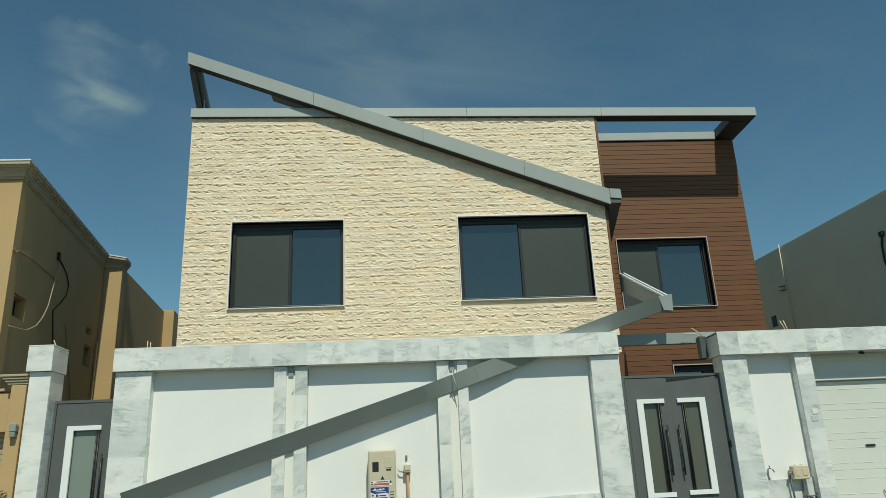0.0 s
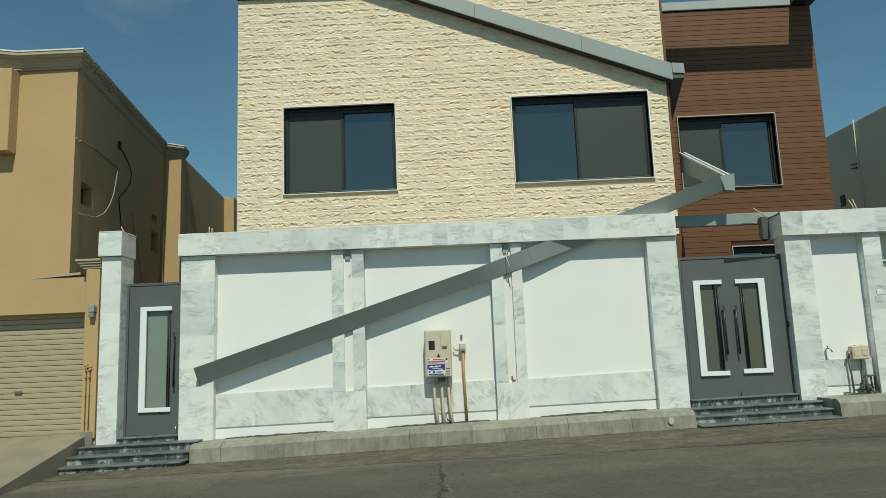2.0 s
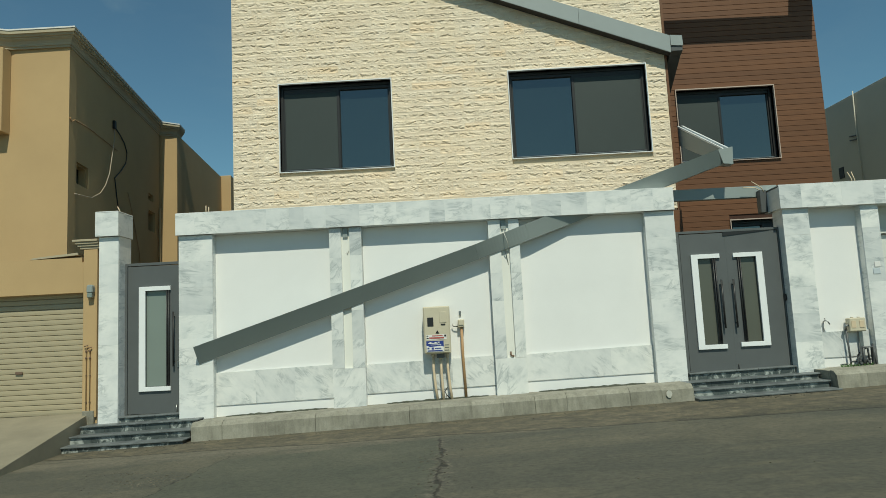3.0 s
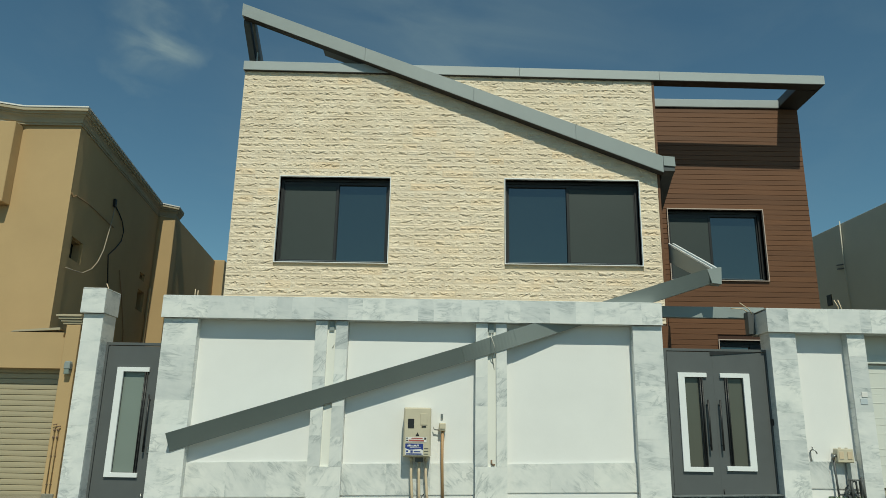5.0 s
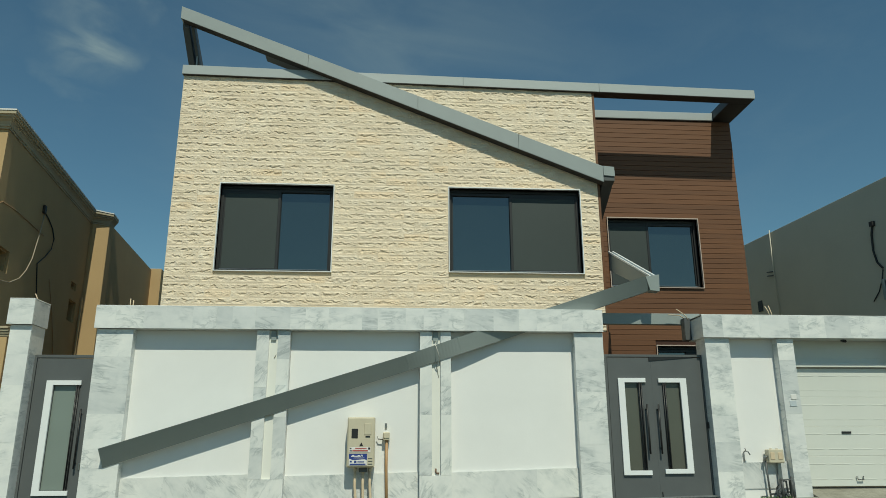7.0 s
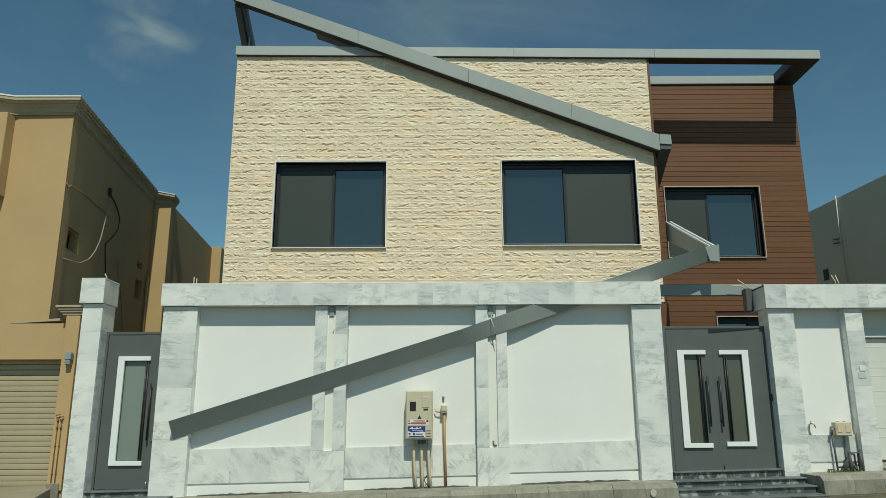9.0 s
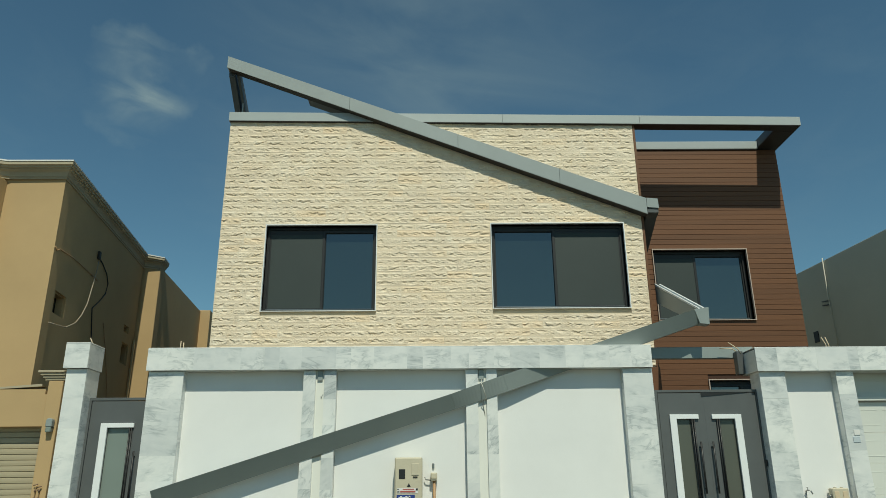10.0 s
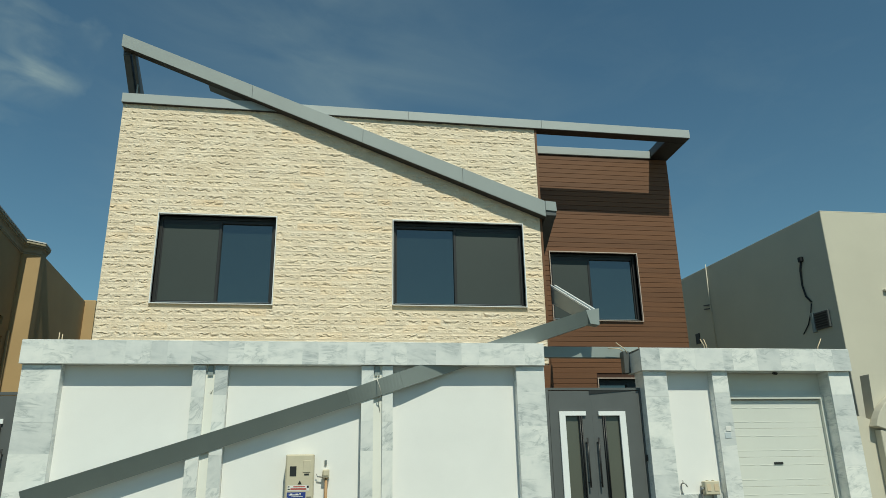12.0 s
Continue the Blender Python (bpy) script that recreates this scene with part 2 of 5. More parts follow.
def mat_asphalt(name):
    n = Nodes(name)
    v = n.coords()
    big = n.noise(n.coords((0.25, 0.9, 1)), 0.8, 6, 0.6, 0.4)
    mid = n.noise(v, 2.5, 6, 0.65)
    fine = n.noise(v, 90, 3, 0.7)
    c = n.ramp(big, [(0.3, (0.080, 0.075, 0.060)), (0.475, (0.100, 0.091, 0.070)), (0.50, (0.138, 0.120, 0.085)), (0.72, (0.18, 0.153, 0.107))])
    c = n.mix(0.6, c, n.ramp(mid, [(0.3, (0.55, 0.55, 0.55)), (0.5, (0.95, 0.94, 0.92)), (0.7, (1.25, 1.2, 1.08))]), "MULTIPLY")
    c = n.mix(0.6, c, n.ramp(fine, [(0.35, (0.5, 0.5, 0.5)), (0.6, (1, 1, 1)), (0.75, (1.4, 1.36, 1.25))]), "MULTIPLY")
    vo = n.nt.nodes.new("ShaderNodeTexVoronoi")
    vo.feature = "DISTANCE_TO_EDGE"
    vo.inputs["Scale"].default_value = 0.5
    wob = n.nt.nodes.new("ShaderNodeMix")
    wob.data_type = "VECTOR"
    wob.inputs["Factor"].default_value = 0.3
    nzc = n.nt.nodes.new("ShaderNodeTexNoise")
    nzc.inputs["Scale"].default_value = 1.8
    nzc.inputs["Detail"].default_value = 6.0
    n.link(n.coords((0.35, 1.7, 1)), wob.inputs["A"])
    n.link(n.coords((0.35, 1.7, 1)), nzc.inputs["Vector"])
    n.link(nzc.outputs["Color"], wob.inputs["B"])
    n.link(wob.outputs["Result"], vo.inputs["Vector"])
    crack = n.ramp(vo.outputs["Distance"], [(0.001, (0.25, 0.25, 0.25)), (0.006, (1, 1, 1))])
    some = n.ramp(n.noise(v, 0.7, 3), [(0.42, (0, 0, 0)), (0.6, (0.9, 0.9, 0.9))])
    c = n.mix(some, c, n.mix(1.0, c, crack, "MULTIPLY"))
    where = n.nt.nodes.new("ShaderNodeSeparateXYZ")
    n.link(n.coords(), where.inputs["Vector"])
    x, y = where.outputs["X"], where.outputs["Y"]
    bend = n.math("SUBTRACT", n.noise(n.coords((1.0, 0.2, 1)), 0.55, 8, 0.62), 0.5)
    fray = n.math("MULTIPLY", n.math("SUBTRACT", n.noise(v, 3.2, 7, 0.65), 0.5), 0.5)

    def side(value, soft):
        return n.ramp(n.math("MULTIPLY_ADD", value, 1.0 / soft, 0.5), [(0.0, (0, 0, 0)), (1.0, (1, 1, 1))])

    def seam(c, value, width):
        return n.mix(1.0, c, n.ramp(n.math("ABSOLUTE", value), [(width * 0.5, (0.28, 0.27, 0.25)), (width * 1.6, (1, 1, 1))]), "MULTIPLY")

    # a smooth darker patch, laid between frayed edges
    left = n.math("ADD", n.math("ADD", x, n.math("MULTIPLY", bend, 1.6)), n.math("ADD", fray, -1.6))
    right = n.math("ADD", n.math("MULTIPLY_ADD", bend, 0.8, n.math("MULTIPLY", x, -1.0)), n.math("ADD", fray, 4.3))
    head = n.math("ADD", n.math("MULTIPLY_ADD", x, 0.16, n.math("MULTIPLY", y, -1.0)), n.math("ADD", fray, -2.95))
    inside = n.mix(1.0, n.mix(1.0, side(left, 0.10), side(right, 0.10), "MULTIPLY"), side(head, 0.25), "MULTIPLY")
    smooth = n.ramp(n.noise(v, 1.1, 5, 0.6), [(0.3, (0.064, 0.069, 0.050)), (0.7, (0.098, 0.098, 0.070))])
    c = n.mix(0.5, c, smooth)
    c = n.mix(n.mix(1.0, inside, (0.8, 0.8, 0.8), "MULTIPLY"), c, smooth)
    c = seam(c, left, 0.012)
    ridge = n.math("ADD", right, n.math("MULTIPLY", fray, 0.5))
    crumbs = n.mix(1.0, n.ramp(n.math("ABSOLUTE", ridge), [(0.02, (0.9, 0.9, 0.9)), (0.10, (0, 0, 0))]), side(head, 0.3), "MULTIPLY")
    c = n.mix(crumbs, c, n.ramp(n.noise(v, 14, 6, 0.75), [(0.38, (0.045, 0.042, 0.032)), (0.5, (0.11, 0.10, 0.075)), (0.62, (0.165, 0.15, 0.112))]))
    c = n.mix(side(head, 0.3), c, seam(c, n.math("ADD", ridge, n.math("MULTIPLY", fray, -0.9)), 0.02))
    # tan dust trodden out from the wall
    spread = n.math("ADD", n.math("MULTIPLY_ADD", fray, 1.6, y), n.math("MULTIPLY_ADD", bend, 0.9, 2.35))
    dust = n.mix(1.0, side(spread, 0.3), side(n.math("SUBTRACT", n.math("MULTIPLY_ADD", fray, 3.0, 11.5), x), 1.5), "MULTIPLY")
    tan = n.ramp(n.noise(n.coords((0.6, 1.6, 1)), 2.6, 7, 0.68), [(0.34, (0.088, 0.081, 0.060)), (0.5, (0.140, 0.125, 0.090)), (0.66, (0.180, 0.159, 0.114))])
    c = n.mix(n.mix(1.0, dust, (0.8, 0.8, 0.8), "MULTIPLY"), c, tan)
    # a long seam beside the kerb, dusty above it, and two fainter ones
    edge = n.math("ADD", n.math("MULTIPLY_ADD", x, 0.13, n.math("ADD", y, 1.585)), n.math("MULTIPLY_ADD", bend, 0.35, n.math("MULTIPLY", fray, 0.25)))
    dusty = n.ramp(n.noise(v, 5, 6, 0.7), [(0.34, (0.55, 0.54, 0.52)), (0.5, (0.82, 0.79, 0.73)), (0.64, (1.15, 1.08, 0.94))])
    c = n.mix(side(edge, 0.08), c, n.mix(1.0, c, dusty, "MULTIPLY"))
    c = seam(c, edge, 0.024)
    grit = n.ramp(n.noise(v, 18, 5, 0.75), [(0.36, (0.62, 0.61, 0.6)), (0.5, (0.95, 0.95, 0.95)), (0.62, (1.2, 1.18, 1.12))])
    c = n.mix(0.75, c, grit, "MULTIPLY")
    n.bump(fine, 0.5, 0.008)
    return n.done(c, 0.85)


def mat_steps(name):
    n = Nodes(name)
    v = n.coords((1, 1, 1))
    g = n.noise(v, 9, 7, 0.7, 1.0)
    drip = n.noise(n.coords((2.6, 1, 2.0)), 2.4, 7, 0.68, 0.8)
    c = n.ramp(g, [(0.3, (0.035, 0.044, 0.043)), (0.6, (0.08, 0.094, 0.09)), (0.8, (0.15, 0.165, 0.157))])
    c = n.mix(1.0, c, n.rand(0.75, 1.35), "MULTIPLY")
    c = n.mix(n.ramp(drip, [(0.50, (0, 0, 0)), (0.60, (0.85, 0.85, 0.85))]), c, (0.42, 0.44, 0.41))
    return n.done(c, 0.4)


def mat_concrete(name):
    n = Nodes(name)
    v = n.coords(shuffle=True)
    big = n.noise(v, 2.6, 6, 0.65)
    drip = n.noise(n.coords((9, 9, 1.3), True), 1.5, 6, 0.7)
    fine = n.noise(v, 55, 4, 0.65)
    c = n.ramp(big, [(0.28, (0.195, 0.185, 0.145)), (0.5, (0.268, 0.255, 0.205)), (0.72, (0.34, 0.325, 0.27))])
    c = n.mix(0.6, c, n.ramp(drip, [(0.3, (0.66, 0.65, 0.62)), (0.48, (1, 1, 1)), (0.66, (1.25, 1.25, 1.22))]), "MULTIPLY")
    c = n.mix(0.5, c, n.ramp(fine, [(0.3, (0.65, 0.65, 0.65)), (0.65, (1.05, 1.05, 1.05))]), "MULTIPLY")
    c = n.mix(1.0, c, n.rand(0.9, 1.08), "MULTIPLY")
    n.bump(fine, 0.35, 0.006)
    return n.done(c, 0.9)


def mat_glass(name, colour, rough=0.03, ior=2.15):
    """Dark solar-control glass: what shows in it is the sky that it mirrors."""
    n = Nodes(name)
    c = n.ramp(n.noise(n.coords(), 0.6, 2), [(0.3, tint(colour, 0.9)), (0.7, tint(colour, 1.1))])
    return n.done(c, rough, 0.0, ior)


M_STONE = mat_stone("split_stone", False)
M_STONE_REST = mat_stone("split_stone_rest", True)
M_MORTAR = mat_plain("stone_mortar", (0.64, 0.55, 0.40), 0.95)
M_MARBLE = mat_marble("veined_marble")
M_MARBLE_GREY = mat_marble("grey_veined_marble", body=0.95, slant=(-1.0, -0.5))
M_MARBLE_STRIP = mat_marble("strip_marble", body=0.95, slant=(0.5, 1.1))
M_PLASTER = mat_plain("white_plaster", (0.80, 0.794, 0.775), 0.75, spread=0.025, scale=1.2, grain=45, bump=0.12)
M_SLOT = mat_plain("cream_paint", (0.78, 0.772, 0.71), 0.7, spread=0.03, scale=1.5)
M_PLANK = mat_plank("brown_cladding")
# near-black that paints the shade on the beams' undersides
M_UNDER_SHADE = mat_plain("underside_shade", (0.035, 0.03, 0.026), 0.7)
M_PLANK_BACK = mat_plain("cladding_backing", (0.05, 0.022, 0.013), 0.9)
M_GREY = mat_plain("grey_aluminium", (0.282, 0.318, 0.308), 0.42, 0.0, 0.05, 1.5, 120, 0.02)
# two lighter copies of M_GREY: sunlight on the upper beams put into colour
M_GREY_SUNLIT = mat_plain("sunlit_grey_aluminium", (0.41, 0.44, 0.432), 0.4, 0.0, 0.04, 1.2, 120, 0.02)
M_GREY_HALF_LIT = mat_plain("half_lit_grey_aluminium", (0.31, 0.342, 0.335), 0.42, 0.0, 0.05, 1.4, 120, 0.02)
# dark fittings, and the beams' shaded returns with their shade in the colour
M_DARKGREY = mat_plain("dark_and_shaded_grey", (0.085, 0.09, 0.09), 0.5, 0.0, 0.05)
M_GATE = mat_plain("gate_paint", (0.105, 0.112, 0.112), 0.45, 0.0, 0.07, 2.2, 160, 0.03)
M_WHITE = mat_plain("white_enamel", (0.82, 0.83, 0.83), 0.35, 0.0, 0.03)
M_BLACK = mat_plain("black_frame", (0.018, 0.018, 0.018), 0.45, 0.0, 0.15)
M_GLASS = mat_glass("mirrored_glass", (0.016, 0.026, 0.026))
M_SCREEN = mat_plain("insect_screen", (0.031, 0.043, 0.040), 0.6, 0.0, 0.08, 1.0, 300, 0.1)
M_FROST = mat_glass("frosted_glass", (0.21, 0.25, 0.225), 0.22, 1.5)
M_FROST_WARM = mat_glass("smoked_glass", (0.098, 0.102, 0.083), 0.2, 1.5)
M_ASPHALT = mat_asphalt("dusty_asphalt")
M_KERB = mat_concrete("kerb_concrete")
M_STEP = mat_steps("dark_granite")
M_CRUMB = mat_plain("stone_crumbs", (0.135, 0.122, 0.09), 0.95, 0.0, 0.45, 1.3, 60, 0.2)
M_SPLASH = mat_plain("dried_paint", (0.50, 0.49, 0.43), 0.8, 0.0, 0.15, 12)
M_RIM = mat_plain("pale_window_rim", (0.50, 0.40, 0.34), 0.6, 0.0, 0.08)
M_TREAD = mat_plain("grey_granite_tread", (0.15, 0.165, 0.165), 0.45, 0.0, 0.4, 5, 40, 0.1)
M_TAN = mat_plain("tan_render", (0.50, 0.345, 0.175), 0.9, 0.0, 0.06, 0.7, 70, 0.25)
M_CORNICE = mat_plain("cream_moulding", (0.44, 0.375, 0.26), 0.85, 0.0, 0.08, 1.5)
M_CREAM = mat_plain("cream_render", (0.575, 0.54, 0.445), 0.9, 0.0, 0.05, 0.6, 60, 0.2)
M_DRIVE = mat_plain("tan_concrete", (0.262, 0.23, 0.163), 0.9, 0.0, 0.16, 1.4, 50, 0.3)
M_SHUTTER = mat_plain("beige_shutter", (0.41, 0.35, 0.235), 0.5, 0.0, 0.05, 1.0, 90, 0.03)
M_GARAGE = mat_plain("white_garage_steel", (0.66, 0.67, 0.62), 0.45, 0.0, 0.04, 0.8, 120, 0.05)
M_BEIGE = mat_plain("beige_plastic", (0.57, 0.51, 0.38), 0.5, 0.0, 0.06, 4)
M_PIPE = mat_plain("cream_pipe", (0.64, 0.51, 0.35), 0.55, 0.0, 0.08, 6)
M_PIPE_BROWN = mat_plain("brown_pipe", (0.42, 0.25, 0.12), 0.55, 0.0, 0.1, 6)
M_STEEL = mat_plain("steel_tube", (0.35, 0.35, 0.34), 0.35, 0.9, 0.1, 8)
M_RUST = mat_plain("rusty_iron", (0.20, 0.13, 0.09), 0.8, 0.2, 0.2, 15)
M_BLUE = mat_plain("blue_sticker", (0.02, 0.045, 0.23), 0.5, 0.0, 0.05)
M_STICKER = mat_plain("white_sticker", (0.75, 0.73, 0.70), 0.6, 0.0, 0.04)
M_RED = mat_plain("red_print", (0.42, 0.10, 0.08), 0.6, 0.0, 0.05)
M_CABLE = mat_plain("black_cable", (0.02, 0.02, 0.02), 0.6)
M_CABLE_W = mat_plain("white_cable", (0.62, 0.60, 0.54), 0.6)
M_CABLE_TAN = mat_plain("dusty_cable", (0.40, 0.33, 0.24), 0.7)
M_PLATE = mat_plain("pale_plate", (0.52, 0.57, 0.60), 0.4, 0.0, 0.05)
M_WEED = mat_plain("green_weed", (0.06, 0.12, 0.03), 0.7, 0.0, 0.25, 9)
M_MOSS = mat_plain("dark_soil", (0.055, 0.06, 0.04), 0.95, 0.0, 0.25, 8)


# ---- building helpers ----
BASE = {}


def thing(name, base=(0, 0, 0), label="", category="", group="", kind=""):
    ob = new(name)
    ob.empty_display_size = 0.2
    ob.location = base
    BASE[ob.name] = Vector(base)
    return tagged(ob, label, category, group, kind)


def part(name, bm, material, parent, label=""):
    """Links a bmesh, given in the world's metres, as one mesh under a thing or a part."""
    me = bpy.data.meshes.new(name)
    at = BASE[parent.name] if parent else Vector()
    bmesh.ops.recalc_face_normals(bm, faces=bm.faces)
    bmesh.ops.translate(bm, vec=-at, verts=bm.verts)
    bm.to_mesh(me)
    bm.free()
    me.materials.append(material)
    ob = new(name, me)
    if parent:
        ob.parent = parent
    BASE[ob.name] = at
    return tagged(ob, label)


def solo(name, bm, material, label="", category="", group="", kind=""):
    """A thing of one mesh, its origin at the foot of its bounds."""
    bmesh.ops.recalc_face_normals(bm, faces=bm.faces)
    xs = [v.co for v in bm.verts]
    at = Vector(((min(c.x for c in xs) + max(c.x for c in xs)) / 2, (min(c.y for c in xs) + max(c.y for c in xs)) / 2, min(c.z for c in xs)))
    bmesh.ops.translate(bm, vec=-at, verts=bm.verts)
    me = bpy.data.meshes.new(name)
    bm.to_mesh(me)
    bm.free()
    me.materials.append(material)
    ob = new(name, me)
    ob.location = at
    BASE[ob.name] = at
    return tagged(ob, label, category, group, kind)


def piece(name, me, at, parent, size=(1, 1, 1)):
    """One of many alike pieces on a shared mesh."""
    ob = new(name, me)
    ob.parent = parent
    ob.location = Vector(at) - BASE[parent.name]
    ob.scale = size
    BASE[ob.name] = Vector(at)
    return ob


def bevel(bm, width, segments=1):
    if width > 0:
        bmesh.ops.bevel(bm, geom=bm.edges[:], offset=width, segments=segments, affect="EDGES", clamp_overlap=True)
    return bm


def box(x0, x1, y0, y1, z0, z1, bev=0.0, bm=None):
    b = bmesh.new()
    v = [b.verts.new((x, y, z)) for z in (z0, z1) for y in (y0, y1) for x in (x0, x1)]
    for f in ((0, 1, 3, 2), (4, 6, 7, 5), (0, 4, 5, 1), (2, 3, 7, 6), (0, 2, 6, 4), (1, 5, 7, 3)):
        b.faces.new([v[i] for i in f])
    bevel(b, bev)
    return join(bm, b)


def join(bm, b):
    if bm is None:
        return b
    me = bpy.data.meshes.new("tmp")
    b.to_mesh(me)
    b.free()
    bm.from_mesh(me)
    bpy.data.meshes.remove(me)
    return bm


def prism(points, a, b, axis="y", bev=0.0, bm=None):
    """A polygon drawn in the other two axes, drawn out along one axis from a to b."""
    m = bmesh.new()
    put = {"y": lambda p, d: (p[0], d, p[1]), "x": lambda p, d: (d, p[0], p[1]), "z": lambda p, d: (p[0], p[1], d)}[axis]
    va = [m.verts.new(put(p, a)) for p in points]
    vb = [m.verts.new(put(p, b)) for p in points]
    m.faces.new(va)
    m.faces.new(vb[::-1])
    k = len(points)
    for i in range(k):
        m.faces.new((va[i], vb[i], vb[(i + 1) % k], va[(i + 1) % k]))
    bmesh.ops.recalc_face_normals(m, faces=m.faces)
    bevel(m, bev)
    return join(bm, m)


def tube(points, r, sides=8, bm=None):
    """A round bar or cable through points."""
    m = bmesh.new()
    pts = [Vector(p) for p in points]
    rings = []
    for i, p in enumerate(pts):
        d = (pts[min(i + 1, len(pts) - 1)] - pts[max(i - 1, 0)]).normalized()
        side = d.cross(Vector((0.31, 0.17, 0.93)))
        if side.length < 0.1:
            side = d.cross(Vector((1, 0, 0)))
        side.normalize()
        up = side.cross(d)
        rings.append([m.verts.new(p + r * (math.cos(a) * side + math.sin(a) * up)) for a in (2 * math.pi * k / sides for k in range(sides))])
    for a, b in zip(rings, rings[1:]):
        for k in range(sides):
            f = m.faces.new((a[k], a[(k + 1) % sides], b[(k + 1) % sides], b[k]))
            f.smooth = True
    m.faces.new(rings[0][::-1])
    m.faces.new(rings[-1])
    return join(bm, m)


def arc(a, b, sag, n=10):
    """Points of a cable that hangs from a to b."""
    a, b = Vector(a), Vector(b)
    return [a.lerp(b, i / n) - Vector((0, 0, sag * 4 * (i / n) * (1 - i / n))) for i in range(n + 1)]


def wall_with_holes(x0, x1, z0, z1, holes, y0, y1):
    """A wall with thickness as one skin, with its openings going right through."""
    bm = bmesh.new()
    xs = sorted({x0, x1, *[h[0] for h in holes], *[h[1] for h in holes]})
    zs = sorted({z0, z1, *[h[2] for h in holes], *[h[3] for h in holes]})

    def solid(i, k):
        if not (0 <= i < len(xs) - 1 and 0 <= k < len(zs) - 1):
            return False
        cx, cz = (xs[i] + xs[i + 1]) / 2, (zs[k] + zs[k + 1]) / 2
        return not any(h[0] < cx < h[1] and h[2] < cz < h[3] for h in holes)

    v = {(i, k, j): bm.verts.new((xs[i], (y0, y1)[j], zs[k])) for i in range(len(xs)) for k in range(len(zs)) for j in (0, 1)}
    for i in range(len(xs) - 1):
        for k in range(len(zs) - 1):
            if not solid(i, k):
                continue
            for j in (0, 1):
                bm.faces.new([v[i, k, j], v[i + 1, k, j], v[i + 1, k + 1, j], v[i, k + 1, j]])
            for di, dk, a, b in ((-1, 0, (i, k), (i, k + 1)), (1, 0, (i + 1, k), (i + 1, k + 1)), (0, -1, (i, k), (i + 1, k)), (0, 1, (i, k + 1), (i + 1, k + 1))):
                if not solid(i + di, k + dk):
                    bm.faces.new([v[(*a, 0)], v[(*b, 0)], v[(*b, 1)], v[(*a, 1)]])
    for w in [w for w in bm.verts if not w.link_faces]:
        bm.verts.remove(w)
    return bm


# ---- the lie of the land: the street climbs gently to the right ----
def road_z(x):
    return -0.16 + 0.035 * max(-30.0, min(40.0, x))


def walk_z(x):
    return 0.11 + 0.0315 * x


def build_ground():
    bm = bmesh.new()
    xs = [-3000, -900, -300, -100, -30] + [-26 + 4 * i for i in range(16)] + [40, 100, 300, 900, 3000]
    ys = [-3000, -600, -150, -60, -30, -16, -8, -4, -1.5, -0.6, 0.0, 5, 20, 60, 200, 700, 3000]
    grid = [[bm.verts.new((x, y, road_z(x))) for x in xs] for y in ys]
    for j in range(len(ys) - 1):
        for i in range(len(xs) - 1):
            bm.faces.new((grid[j][i], grid[j][i + 1], grid[j + 1][i + 1], grid[j + 1][i]))
    ob = part("ground", bm, M_ASPHALT, None)
    tagged(ob, "dusty worn asphalt street with patches and cracks", "road", kind="structure")


build_ground()

# ---- large structure: plan in metres ----
COPE_Z0, COPE_Z1 = 3.04, 3.385
PANEL_Y, PILLAR_Y = 0.22, 0.06
WALL_BACK = 0.42
TILE_MESH = {}


def tile_mesh(w, h, d, bev=0.0004, mat=None):
    mat = mat or M_MARBLE
    key = (round(w, 3), round(h, 3), round(d, 3), mat.name)
    if key not in TILE_MESH:
        bm = box(-w / 2, w / 2, 0, d, 0, h, bev)
        me = bpy.data.meshes.new("tile")
        bmesh.ops.recalc_face_normals(bm, faces=bm.faces)
        bm.to_mesh(me)
        bm.free()
        me.materials.append(mat)
        TILE_MESH[key] = me
    return TILE_MESH[key]


TILES = []  # laid at the end of the file


def tile_row(parent, x0, x1, y, z0, z1, width, depth=0.025, seed=0):
    """Marble slabs side by side along x."""
    rnd = random.Random(seed)
    n = max(1, round((x1 - x0) / width))
    cuts = [x0 + (x1 - x0) * (i + (rnd.uniform(-0.3, 0.3) if 0 < i < n else 0)) / n for i in range(n + 1)]
    for a, b in zip(cuts, cuts[1:]):
        TILES.append((tile_mesh((b - a) - 0.0003, z1 - z0 - 0.002, depth), ((a + b) / 2, y + rnd.uniform(-0.0015, 0.0015), z0 + 0.0015), parent))


def tile_stack(parent, x0, x1, y, z0, z1, height, depth=0.025, seed=0, mat=None):
    """Marble slabs one above another up a pillar."""
    rnd = random.Random(seed)
    n = max(1, round((z1 - z0) / height))
    cuts = [z0 + (z1 - z0) * (i + (rnd.uniform(-0.12, 0.12) if 0 < i < n else 0)) / n for i in range(n + 1)]
    for a, b in zip(cuts, cuts[1:]):
        TILES.append((tile_mesh(x1 - x0 - 0.002, b - a - 0.0003, depth, mat=mat), ((x0 + x1) / 2, y + rnd.uniform(-0.0015, 0.0015), a + 0.0015), parent))


def pillar(wall, x0, x1, z1=COPE_Z0, y=PILLAR_Y, back=WALL_BACK, height=0.42, seed=0):
    z0 = walk_z((x0 + x1) / 2) - 0.03
    core = part("pillar", box(x0, x1, y + 0.025, back, z0 - 0.25, z1 - 0.002, 0.003), M_MARBLE, wall, "grey-veined marble pillar")
    tile_stack(core, x0, x1, y, z0, z1 - 0.012, height, seed=seed)
    return core


